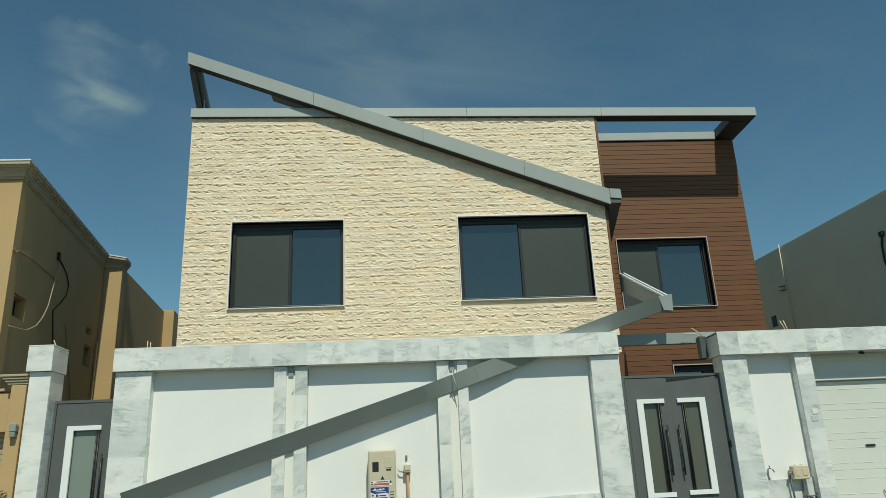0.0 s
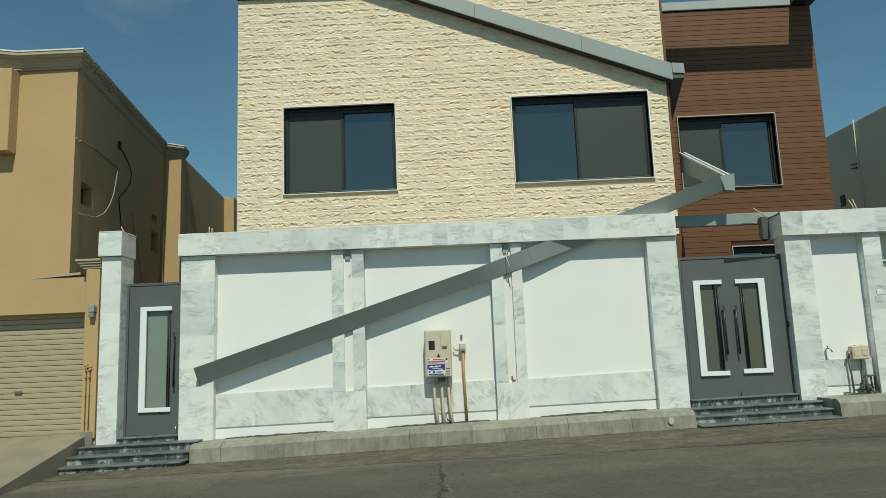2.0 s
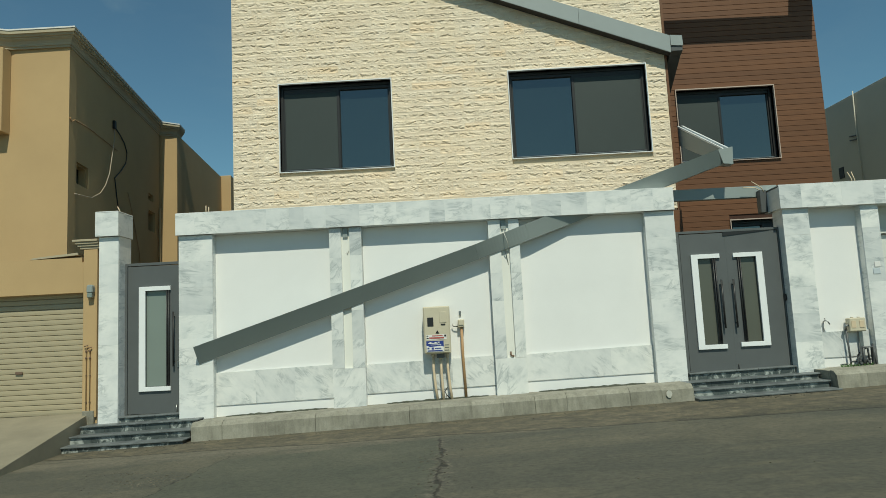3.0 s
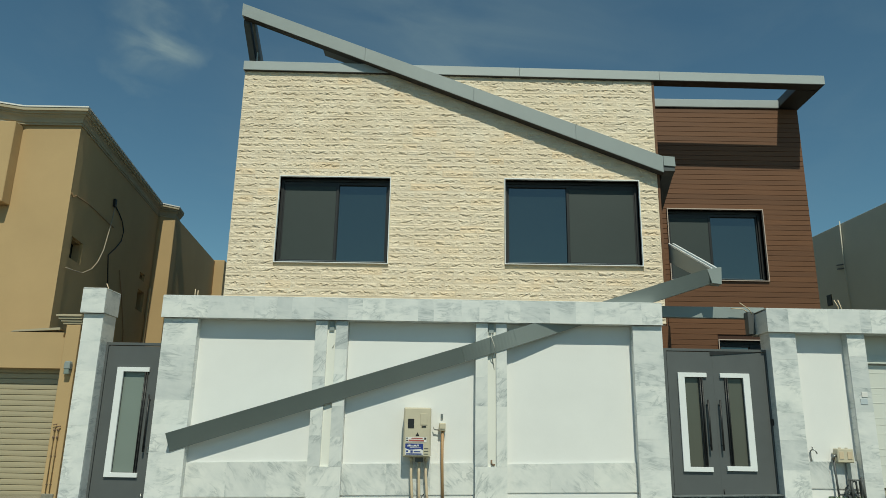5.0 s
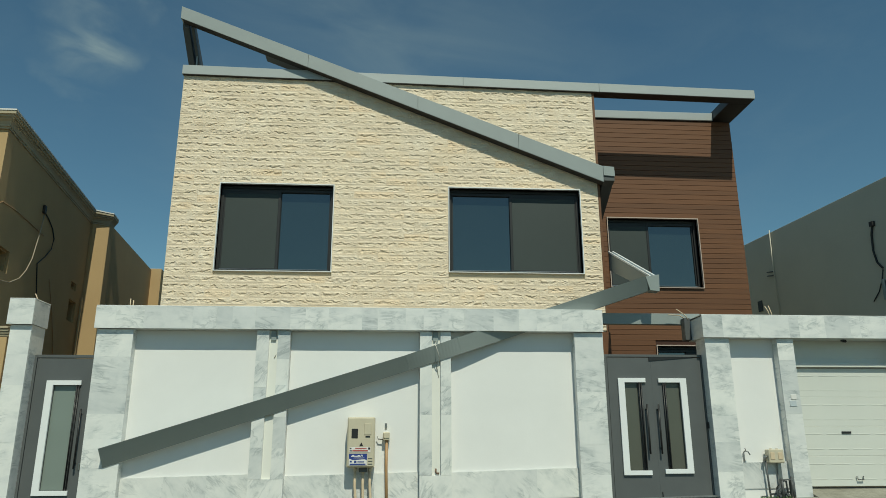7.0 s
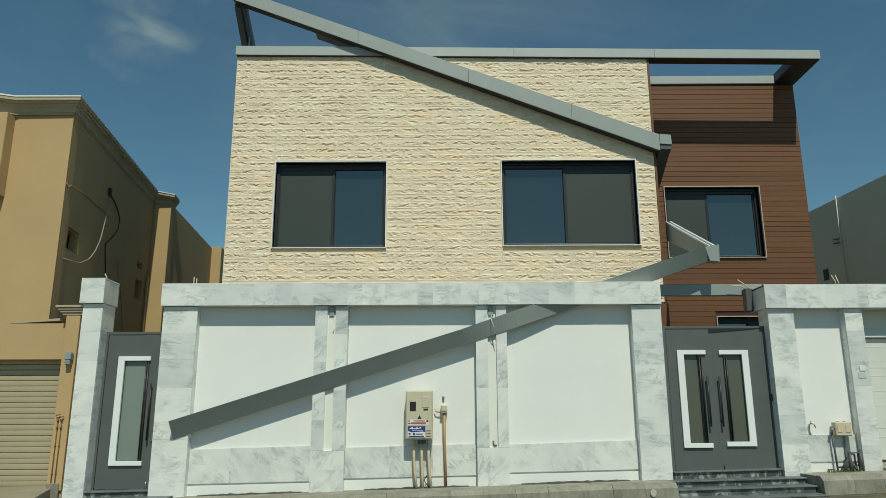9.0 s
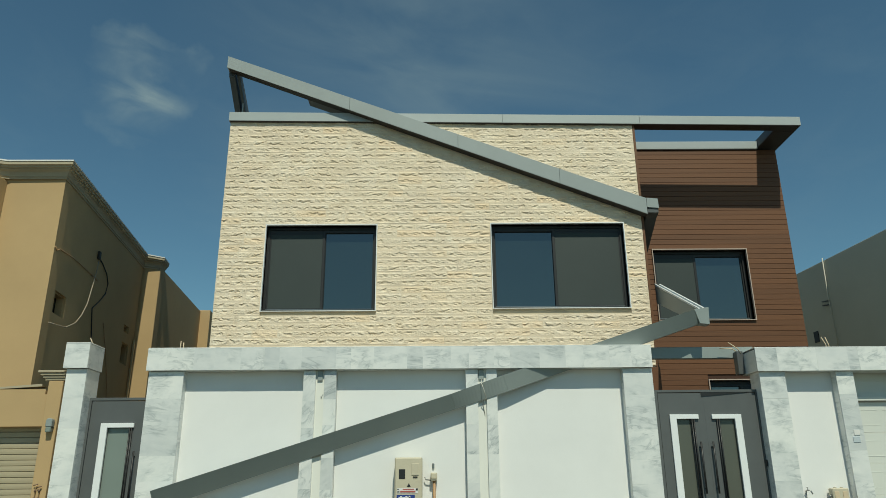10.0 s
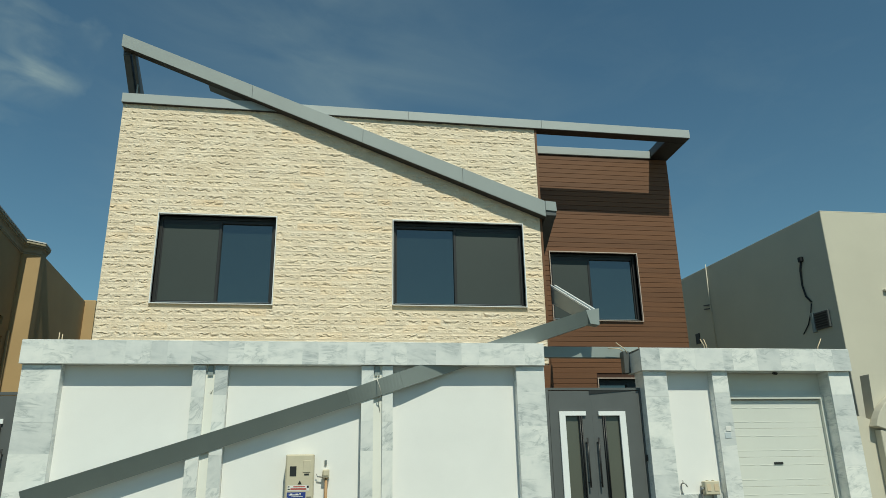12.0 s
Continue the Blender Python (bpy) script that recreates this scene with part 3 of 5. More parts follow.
def coping(wall, x0, x1, z0=COPE_Z0, z1=COPE_Z1, back=0.5, width=0.36, seed=0):
    core = part("coping", box(x0, x1, 0.025, back, z0, z1 - 0.02, 0.003), M_MARBLE, wall, "grey-veined marble coping")
    tile_row(core, x0, x1, 0.0, z0 - 0.004, z1, width, seed=seed)
    part("coping_cap", box(x0, x1, 0.006, back + 0.004, z1 + 0.001, z1 + 0.014, 0.003), M_MARBLE, wall)
    return core


def panel(wall, x0, x1, dado=True, dado_h=(0.80, 0.90)):
    """A plastered bay: panel, marble dado, dark groove and white skirting, which follow the street."""
    zb0, zb1 = walk_z(x0) - 0.2, walk_z(x1) - 0.2
    part("panel", prism([(x0, zb0), (x1, zb1), (x1, COPE_Z0 - 0.002), (x0, COPE_Z0 - 0.002)], PANEL_Y, WALL_BACK - 0.02), M_PLASTER, wall, "smooth white plaster panel")
    if dado:
        s0, s1 = walk_z(x0) + 0.17, walk_z(x1) + 0.15
        d0, d1 = dado_h
        part("dado_back", prism([(x0, s0), (x1, s1), (x1, d1 - 0.01), (x0, d0 - 0.01)], PANEL_Y - 0.012, PANEL_Y - 0.001), M_MARBLE, wall)
        n = max(1, round((x1 - x0) / 0.62))
        for i in range(n):
            a, b = x0 + (x1 - x0) * i / n, x0 + (x1 - x0) * (i + 1) / n
            part("slab", prism([(a + .0002, s0 + (s1 - s0) * i / n), (b - .0002, s0 + (s1 - s0) * (i + 1) / n), (b - .0002, d0 + (d1 - d0) * (i + 1) / n), (a + .0002, d0 + (d1 - d0) * i / n)],
                               PANEL_Y - 0.035, PANEL_Y - 0.012, bev=0.0003), M_MARBLE_GREY, wall)
        part("skirting", prism([(x0, zb0), (x1, zb1), (x1, s1 - 0.025), (x0, s0 - 0.025)], PANEL_Y - 0.03, PANEL_Y - 0.001), M_PLASTER, wall, "white skirting under a dark groove")


def slotted_pier(wall, x0, x1, slot_bottom, seed, w2=0.19):
    """Two marble strips with a recessed slot between them, on a marble foot."""
    w = 0.192
    z0 = walk_z(x0) - 0.03
    core = part("pier", box(x0 + 0.004, x1 - 0.004, PILLAR_Y + 0.045, WALL_BACK - 0.01, z0 - 0.2, COPE_Z0 - 0.002), M_SLOT, wall, "cream slot between marble strips")
    for k, (a, b) in enumerate(((x0, x0 + w), (x1 - w2, x1))):
        strip = part("strip", box(a, b, PILLAR_Y + 0.02, PILLAR_Y + 0.13, slot_bottom, COPE_Z0 - 0.003, 0.002), M_MARBLE, wall, "narrow grey-veined marble strip")
        tile_stack(strip, a, b, PILLAR_Y, slot_bottom + 0.002, COPE_Z0 - 0.012, 0.45, 0.02, seed + k, M_MARBLE_STRIP)
    foot = part("foot", box(x0, x1, PILLAR_Y + 0.02, PILLAR_Y + 0.13, z0 - 0.2, slot_bottom, 0.002), M_MARBLE, wall)
    tile_stack(foot, x0, x1, PILLAR_Y, z0, slot_bottom, 0.4, 0.02, seed + 5, M_MARBLE_STRIP)
    part("slot_light", box((x0 + x1) / 2 - 0.04, (x0 + x1) / 2 + 0.04, PILLAR_Y + 0.02, PILLAR_Y + 0.044, COPE_Z0 - 0.17, COPE_Z0 - 0.01, 0.004), M_GREY, wall, "small dark lamp housing")


front_wall = thing("wall_front", (4.0, 0.2, 0.1), "white plastered garden wall with veined marble pillars and coping", "wall", kind="structure")
pillar(front_wall, 0.03, 0.58, seed=1)
pillar(front_wall, 7.53, 8.0, seed=2)
coping(front_wall, 0.0, 8.0, seed=3)
panel(front_wall, 0.58, 2.472, dado_h=(0.81, 0.86))
panel(front_wall, 2.99, 5.033, dado_h=(0.83, 0.88))
panel(front_wall, 5.527, 7.53, dado_h=(0.87, 0.93))
slotted_pier(front_wall, 2.472, 2.99, 0.79, 10)
slotted_pier(front_wall, 5.033, 5.527, 0.83, 20, 0.168)

gate_pier = thing("wall_gate_pier", (-1.1, 0.2, 0.1), "veined marble gate pier with a raised cap", "wall", kind="structure")
pillar(gate_pier, -1.27, -0.95, z1=3.09, back=0.5, seed=4)
cap = part("cap", box(-1.31, -0.93, 0.025, 0.52, 3.09, 3.47, 0.004), M_MARBLE, gate_pier)
tile_row(cap, -1.31, -0.93, 0.0, 3.087, 3.475, 0.4, seed=5)
part("cap_top", box(-1.31, -0.93, -0.002, 0.525, 3.476, 3.495, 0.003), M_MARBLE, gate_pier)

side_wall = thing("wall_garage", (11.6, 0.2, 0.4), "white plastered garden wall with marble pillars round a garage door", "wall", kind="structure")
pillar(side_wall, 9.70, 10.11, seed=6)
pillar(side_wall, 10.92, 11.20, back=0.5, seed=7)
pillar(side_wall, 13.08, 13.47, back=0.6, seed=8)
coping(side_wall, 9.66, 13.5, 2.965, 3.33, back=0.6, seed=9)
panel(side_wall, 10.11, 10.92, dado_h=(0.99, 1.01))
part("lintel", box(11.2, 13.08, 0.36, 0.5, 2.56, 2.963), M_GARAGE, side_wall, "white ribbed lintel panel over the door")


# ---- the villa ----
HOUSE_Y, BROWN_Y = 2.5, 3.5
SX0, SX1, SZ0, SZ1 = 0.17, 8.82, 0.3, 8.77
WINDOWS = [(1.11, 3.36, 4.58, 6.375), (5.71, 8.425, 4.61, 6.385)]
villa = thing("house", (6.0, 6.0, 0.3), "modern villa of cream split stone and brown board cladding", "house")


stone_wall = part("stone_wall", wall_with_holes(SX0, SX1, SZ0, SZ1, WINDOWS, HOUSE_Y + 0.02, HOUSE_Y + 0.30), M_MORTAR, villa, "cream split-faced stone wall")
BH = (9.30, 11.34, 4.57, 6.13)
GH = (10.19, 11.6, 1.4, 3.30)
brown_wall = part("clad_wall", wall_with_holes(8.6, 12.37, 0.3, 8.555, [BH, GH], BROWN_Y + 0.02, BROWN_Y + 0.3), M_PLANK_BACK, villa, "reddish-brown horizontal board cladding")
part("side_wall", box(12.10, 12.36, BROWN_Y + 0.31, 14.0, 0.3, 8.55), M_CREAM, villa)
part("side_wall", box(SX0 + 0.02, SX0 + 0.28, HOUSE_Y + 0.31, 14.0, 0.3, SZ1 - 0.05), M_CREAM, villa)
part("return_wall", box(8.55, 8.80, HOUSE_Y + 0.31, BROWN_Y + 0.0, 0.3, SZ1 - 0.05), M_PLANK_BACK, villa)
part("back_wall", box(0.2, 12.3, 14.01, 14.3, 0.3, 8.5), M_CREAM, villa)
part("roof", box(0.5, 12.0, 3.9, 13.9, 7.3, 7.5), M_KERB, villa)
part("corner_panel", box(8.50, 8.88, HOUSE_Y - 0.05, HOUSE_Y + 0.015, 0.3, 3.42, 0.004), M_PLANK, villa, "brown boarding at the foot of the corner")
part("corner_trim", box(8.822, 8.87, HOUSE_Y - 0.02, HOUSE_Y + 0.25, 3.421, 8.73, 0.004), M_PLANK, villa, "brown corner trim board")


def window(x0, x1, z0, z1, y, split, dark_left, rim, parent=None, depth=0.13):
    """A two-leaf sliding window set back in its opening: rim, frame, a mirrored pane and a screened one."""
    rim_m = M_WHITE if rim == "white" else M_RIM
    w = part("window", wall_with_holes(x0 - 0.017, x1 + 0.017, z0 - 0.014, z1 + 0.02, [(x0, x1, z0, z1)], y - 0.043, y + 0.16), rim_m, parent or villa, "black-framed sliding window")
    f = 0.055
    yy = y + depth
    part("window_frame", wall_with_holes(x0, x1, z0, z1, [(x0 + f, x1 - f, z0 + f, z1 - f)], yy - 0.02, yy + 0.08), M_BLACK, w)
    m = x0 + (x1 - x0) * split
    lo, hi = (x0 + f, m), (m, x1 - f)
    screen, pane = (lo, hi) if dark_left else (hi, lo)
    part("head_box", box(x0 + f, x1 - f, yy + 0.0, yy + 0.06, z1 - f - 0.06, z1 - f, 0.004), M_BLACK, w)
    part("pane", box(pane[0], pane[1], yy + 0.045, yy + 0.055, z0 + f, z1 - f), M_GLASS, w, "dark blue reflecting glass")
    for a in (pane[0] + 0.005, pane[1] - 0.03):
        part("sash", box(a, a + 0.03, yy + 0.02, yy + 0.044, z0 + f, z1 - f - 0.06, 0.003), M_BLACK, w)
    part("insect_screen", box(screen[0] + 0.03, screen[1] - 0.03, yy + 0.005, yy + 0.012, z0 + f + 0.03, z1 - f - 0.1), M_SCREEN, w, "grey insect screen")
    part("screen_frame", wall_with_holes(screen[0], screen[1], z0 + f, z1 - f - 0.06, [(screen[0] + 0.03, screen[1] - 0.03, z0 + f + 0.03, z1 - f - 0.1)], yy, yy + 0.02), M_BLACK, w)
    part("pane", box(screen[0], screen[1], yy + 0.045, yy + 0.055, z0 + f, z1 - f), M_GLASS, w)
    part("track", box(x0 + f, x1 - f, yy - 0.012, yy - 0.001, z0 + f - 0.004, z0 + f + 0.012, 0.002), M_STEEL, w, "bare metal sliding track")
    part("mullion", box(m - 0.025, m + 0.025, yy - 0.005, yy + 0.05, z0 + f, z1 - f, 0.004), M_BLACK, w)
    return w


window(*WINDOWS[0], HOUSE_Y, 0.517, True, "white")
window(*WINDOWS[1], HOUSE_Y, 0.475, False, "white")
window(*BH, BROWN_Y, 0.46, True, "brown")
window(*GH, BROWN_Y, 0.5, False, "brown")

# parapet beam, its run past the corner and its return to the brown wall
BEAM = 0.26


def lengths(name, ends, joints, y0, y1, mat, label):
    """A straight beam cut into lengths with fine open joints; ends give x, underside and top at both ends."""
    (xa, la, ta), (xb, lb, tb) = ends
    cuts = [xa, *joints, xb]
    for k, (a, b) in enumerate(zip(cuts, cuts[1:])):
        a, b = a + (0.002 if k else 0.0), b - (0.002 if k < len(joints) else 0.0)
        p, q = (a - xa) / (xb - xa), (b - xa) / (xb - xa)
        part(name, prism([(a, la + (lb - la) * p), (a, ta + (tb - ta) * p), (b, ta + (tb - ta) * q), (b, la + (lb - la) * q)], y0, y1, bev=0.003), mat, villa, label)


lengths("parapet_beam", ((0.14, 8.765, 8.97), (12.46, 8.60, 8.80)), (3.05, 6.02, 8.98), 2.42, 2.42 + BEAM, M_GREY_SUNLIT, "grey metal parapet beam")
# the return's shade is put into its dark grey
part("return_beam", box(11.97, 12.46, 2.42 + BEAM, BROWN_Y + 0.3, 8.60, 8.80, 0.006), M_DARKGREY, villa, "grey metal return beam, coloured dark for shade")
part("cladding_cap", box(8.83, 11.965, BROWN_Y - 0.03, BROWN_Y + 0.32, 8.56, 8.75, 0.006), M_GREY_SUNLIT, villa, "grey metal coping over the cladding")

# upper zigzag beam
lengths("zigzag_beam", ((0.04, 9.985, 10.27), (8.90, 6.515, 6.865)), (2.74, 5.05, 7.15), 2.28, 2.47, M_GREY_HALF_LIT, "sloping grey metal beam across the stone")
part("beam_end", prism([(8.905, 6.66), (8.905, 6.87), (9.135, 6.85), (9.145, 6.64)], 2.275, 2.47, bev=0.004), M_GREY_HALF_LIT, villa)
# returns and inner beam: same grey metal, shade painted as dark grey
part("beam_return", prism([(2.30, 6.64), (2.471, 6.80), (3.52, 6.25), (3.52, 5.90), (2.471, 6.50), (2.30, 6.55)], 8.91, 9.135, "x", bev=0.004), M_DARKGREY, villa, "return of the beam end, coloured dark for shade")
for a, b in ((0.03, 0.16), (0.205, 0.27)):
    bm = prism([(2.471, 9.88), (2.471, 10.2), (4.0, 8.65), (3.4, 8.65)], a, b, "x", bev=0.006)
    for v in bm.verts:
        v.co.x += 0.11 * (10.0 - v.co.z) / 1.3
    part("tip_return", bm, M_DARKGREY, villa, "return of the beam tip, coloured dark for shade")
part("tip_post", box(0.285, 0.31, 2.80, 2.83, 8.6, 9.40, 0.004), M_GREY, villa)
part("inner_beam", prism([(1.80, 9.30), (1.80, 9.50), (4.3, 8.56), (4.3, 8.33)], 2.472, 2.75, bev=0.004), M_DARKGREY, villa, "inner beam behind the sloping one, coloured dark for shade")

# lower zigzag beam, through the garden wall's coping, with its return to the stone corner
lower = thing("zigzag_beam", (4.5, 0.05, 1.0), "sloping grey metal beam crossing the garden wall", "beam")
# stations along it: foot, lip and back; the face leans out over the wall and turns upright on its way
STATIONS = [
    ((0.354, 0.045, 0.968), (0.331, -0.145, 1.239), 0.055),
    ((4.879, 0.045, 2.414), (4.798, -0.095, 2.629), 0.055),
    ((5.700, 0.045, 2.680), (5.620, -0.018, 2.924), 0.055),
    ((8.924, 0.300, 3.789), (8.822, 0.145, 4.003), 0.42),
]


def beam_run(a, b, gap=0.0004, n=16):
    """One sheet-metal length of the beam between two stations, turning evenly on its way."""
    bm = bmesh.new()
    rings = []
    for i in range(n + 1):
        k = gap + (1 - 2 * gap) * i / n
        f, l = Vector(a[0]).lerp(Vector(b[0]), k), Vector(a[1]).lerp(Vector(b[1]), k)
        back = a[2] + (b[2] - a[2]) * k
        rings.append([bm.verts.new(p) for p in (f, l, (l.x, back, l.z), (f.x, back, f.z))])
    for p, q in zip(rings, rings[1:]):
        for k in range(4):
            bm.faces.new((p[k], p[(k + 1) % 4], q[(k + 1) % 4], q[k]))
    bm.faces.new(rings[0])
    bm.faces.new(rings[-1])
    return bm


for k, text in enumerate(("grey metal run leaning out over the wall", "short grey metal length with open joints", "grey metal run passing up through the coping")):
    part("beam_run", beam_run(STATIONS[k], STATIONS[k + 1]), M_GREY, lower, text)
part("beam_end", prism([(8.926, 3.787), (8.860, 4.024), (9.10, 4.064), (9.085, 3.769)], 0.235, 0.42, bev=0.004), M_GREY, lower)
part("beam_return", prism([(0.421, 3.80), (0.421, 4.06), (2.62, 5.08), (2.62, 4.72)], 9.0, 9.11, "x", bev=0.004), M_GREY, lower)
for a, b in ((8.995, 9.02), (9.08, 9.112)):
    part("return_trim", prism([(0.421, 4.062), (0.421, 4.092), (2.62, 5.125), (2.62, 5.085)], a, b, "x"), M_WHITE, lower, "white edge trim")
# near-black strips under the beams: shade of their undersides put into colour
part("shade_strip", prism([(0.16, 8.756), (0.16, 8.763), (12.45, 8.598), (12.45, 8.591)], 2.425, 2.42 + BEAM), M_UNDER_SHADE, villa, "near-black strip painting the shade under a beam")
part("shade_strip", prism([(0.07, 9.967), (0.07, 9.974), (8.90, 6.512), (8.90, 6.505)], 2.285, 2.47), M_UNDER_SHADE, villa, "near-black strip painting the shade under a beam")
part("shade_strip", box(11.98, 12.45, 2.69, BROWN_Y + 0.29, 8.590, 8.598), M_UNDER_SHADE, villa, "near-black strip painting the shade under a beam")
part("shade_strip", box(8.84, 11.96, BROWN_Y - 0.028, BROWN_Y - 0.004, 8.546, 8.558), M_UNDER_SHADE, villa, "near-black strip painting the shade under a beam")

# ---- beam over the double gate ----
lintel = thing("gate_beam", (8.9, 0.62, 3.2), "grey metal beam bridging the gap over the gate", "beam")
part("beam", box(7.70, 9.90, 0.603, 0.72, 3.27, 3.46, 0.005), M_GREY, lintel)
part("bracket", box(9.55, 9.655, 0.45, 0.602, 2.98, 3.36, 0.006), M_DARKGREY, lintel, "dark metal bracket")


# ---- gates ----
def bar(x, y, z0, z1, r=0.011):
    return tube([(x, y, z0), (x, y, z1)], r, 10)


def gate_leaf(gate, x0, x1, z0, z1, y, wx0, wx1, wz0, wz1, hinge, handle_x, hz, inset=0.12, glass=None):
    """A steel leaf with a glazed slot, a white U-shaped surround open on one side, two bars and a long pull handle."""
    gx0, gx1 = (wx0 + 0.105, wx1 - inset) if hinge == "left" else (wx0 + inset, wx1 - 0.105)
    gz0, gz1 = wz0 + 0.075, wz1 - 0.075
    leaf = part("leaf", wall_with_holes(x0, x1, z0, z1, [(gx0, gx1, gz0, gz1)], y, y + 0.06), M_GATE, gate, "dark grey painted steel leaf")
    part("pane", box(gx0, gx1, y + 0.028, y + 0.036, gz0, gz1), glass or M_FROST, leaf, "smoked frosted glass" if glass else "frosted greenish glass")
    a, b = (wx0, wx0 + 0.105) if hinge == "left" else (wx1 - 0.105, wx1)
    if hinge == "left":
        pts = [(wx0, wz0), (wx1, wz0), (wx1, wz0 + 0.07), (b, wz0 + 0.07), (b, wz1 - 0.07), (wx1, wz1 - 0.07), (wx1, wz1), (wx0, wz1)]
    else:
        pts = [(wx1, wz0), (wx1, wz1), (wx0, wz1), (wx0, wz1 - 0.07), (a, wz1 - 0.07), (a, wz0 + 0.07), (wx0, wz0 + 0.07), (wx0, wz0)]
    part("surround", prism(pts, y - 0.035, y - 0.001, bev=0.003), M_WHITE, leaf, "white three-sided surround")
    for off in (0.0, 0.032):
        bx = (gx1 + 0.012 + off) if hinge == "left" else (gx0 - 0.012 - off)
        part("bar", bar(bx, y - 0.02, wz0 + 0.072, wz1 - 0.03), M_BLACK, leaf)
    h = tube([(handle_x, y - 0.001, hz[0] + 0.08), (handle_x, y - 0.055, hz[0] + 0.08)], 0.009)
    tube([(handle_x, y - 0.001, hz[1] - 0.08), (handle_x, y - 0.055, hz[1] - 0.08)], 0.009, bm=h)
    tube([(handle_x, y - 0.06, hz[0]), (handle_x, y - 0.06, hz[1])], 0.014, 10, bm=h)
    part("handle", h, M_BLACK, leaf, "long black pull handle")
    return leaf


gate = thing("metal_gate", (8.9, 0.28, 0.5), "dark grey double steel gate, closed, with white surrounds", "gate", "gates in the garden wall")
gate_leaf(gate, 8.105, 8.8275, 0.468, 2.655, 0.25, 8.256, 8.712, 0.81, 2.32, "left", 8.695, (1.13, 1.90), glass=M_FROST_WARM)
gate_leaf(gate, 8.8285, 9.665, 0.468, 2.655, 0.25, 8.926, 9.39, 0.83, 2.318, "right", 8.885, (1.13, 1.90), glass=M_FROST_WARM)
part("gate_frame", prism([(8.02, 0.45), (8.02, 2.705), (9.70, 2.705), (9.70, 0.45), (9.672, 0.45), (9.672, 2.665), (8.098, 2.665), (8.098, 0.45)], 0.24, 0.33, bev=0.003), M_GATE, gate)
# solid black sheet before the leaf: the dark of a gap put into colour
part("wedge", prism([(8.80, 2.662), (8.80, 2.60), (9.55, 2.662)], 0.238, 0.249), M_BLACK, gate, "black wedge painting a shaded gap over the leaf")
part("floor_bolt", tube([(8.86, 0.24, 0.47), (8.86, 0.24, 0.56)], 0.007), M_BLACK, gate)
part("lock", box(9.676, 9.694, 0.19, 0.24, 1.52, 1.62, 0.003), M_BLACK, gate)

side_gate = thing("metal_gate", (-0.5, 0.33, 0.2), "dark grey single steel gate, closed, with white surround", "gate", "gates in the garden wall")
gate_leaf(side_gate, -0.905, -0.045, 0.215, 2.60, 0.30, -0.712, -0.192, 0.568, 2.258, "left", -0.135, (0.95, 1.83), 0.075)
part("gate_frame", prism([(-0.95, 0.2), (-0.95, 2.655), (0.03, 2.655), (0.03, 0.2), (-0.035, 0.2), (-0.035, 2.61), (-0.913, 2.61), (-0.913, 0.2)], 0.29, 0.37, bev=0.003), M_GATE, side_gate)
part("lock", box(-0.09, -0.065, 0.285, 0.3, 0.93, 1.03, 0.003), M_STEEL, side_gate)
part("floor_bolt", tube([(-0.1, 0.285, 0.2), (-0.1, 0.285, 0.34)], 0.011), M_STEEL, side_gate)


# ---- entrance steps ----
def steps(x0, x1, tops, thr, rise, label):
    th = thing("entrance_steps", ((x0 + x1) / 2, -0.3, tops[-1][1] - 0.2), label, "steps", "steps at the gates")
    rnd = random.Random(7 + int(x0))

    def tilted(bm):
        """The flight follows the street's slope a little."""
        for v in bm.verts:
            v.co.z += rise * (v.co.x - (x0 + x1) / 2)
        return bm

    for y, z, a, b in [(*tops[0], thr[0], thr[1])] + [(y, z, x0, x1) for y, z in tops[1:]]:
        joints = [a, a + (b - a) * rnd.uniform(0.15, 0.3), a + (b - a) * rnd.uniform(0.4, 0.6), a + (b - a) * rnd.uniform(0.72, 0.85), b - 0.02]
        for p, q in zip(joints, joints[1:]):
            part("riser", tilted(box(p + 0.001, q - 0.001, y + 0.03, 0.36, z - 0.16, z - 0.024, 0.002)), M_STEP, th, "stained dark granite riser")
        cuts = [a, a + (b - a) * rnd.uniform(0.3, 0.45), a + (b - a) * rnd.uniform(0.6, 0.75), b]
        for p, q in zip(cuts, cuts[1:]):
            part("tread", tilted(box(p + 0.001, q - 0.001, y, 0.36, z - 0.023, z + rnd.uniform(-0.002, 0.002), 0.005)), M_TREAD, th, "worn grey granite tread")
    return th


steps(-1.42, 0.42, [(0.08, 0.21), (-0.2, 0.125), (-0.5, 0.01), (-0.8, -0.10)], (-0.96, 0.02), 0.02, "dark granite entrance steps stained with cement")
steps(7.87, 9.90, [(0.08, 0.485), (-0.2, 0.375), (-0.5, 0.285), (-0.8, 0.185)], (8.03, 9.69), 0.026, "worn dark granite entrance steps before the gate")


# ---- pavement strips, kerbs and drives ----
def strip_top(name, x0, x1, y0, y1, dz, mat, label):
    bm = bmesh.new()
    n = 12
    rows = []
    for j, y in enumerate((y0, y1)):
        for top in (0, 1):
            rows.append([bm.verts.new((x0 + (x1 - x0) * i / n, y, walk_z(x0 + (x1 - x0) * i / n) + (dz if top else -0.4))) for i in range(n + 1)])
    for a, b in ((0, 1), (1, 3), (3, 2), (2, 0)):
        for i in range(n):
            bm.faces.new((rows[a][i], rows[a][i + 1], rows[b][i + 1], rows[b][i]))
    for e in (0, n):
        bm.faces.new((rows[0][e], rows[1][e], rows[3][e], rows[2][e]))
    ob = part(name, bm, mat, None)
    return tagged(ob, label, "pavement", kind="structure")


strip_top("pavement", 0.46, 7.86, -0.42, 0.3, -0.005, M_KERB, "rough concrete strip at the foot of the wall")
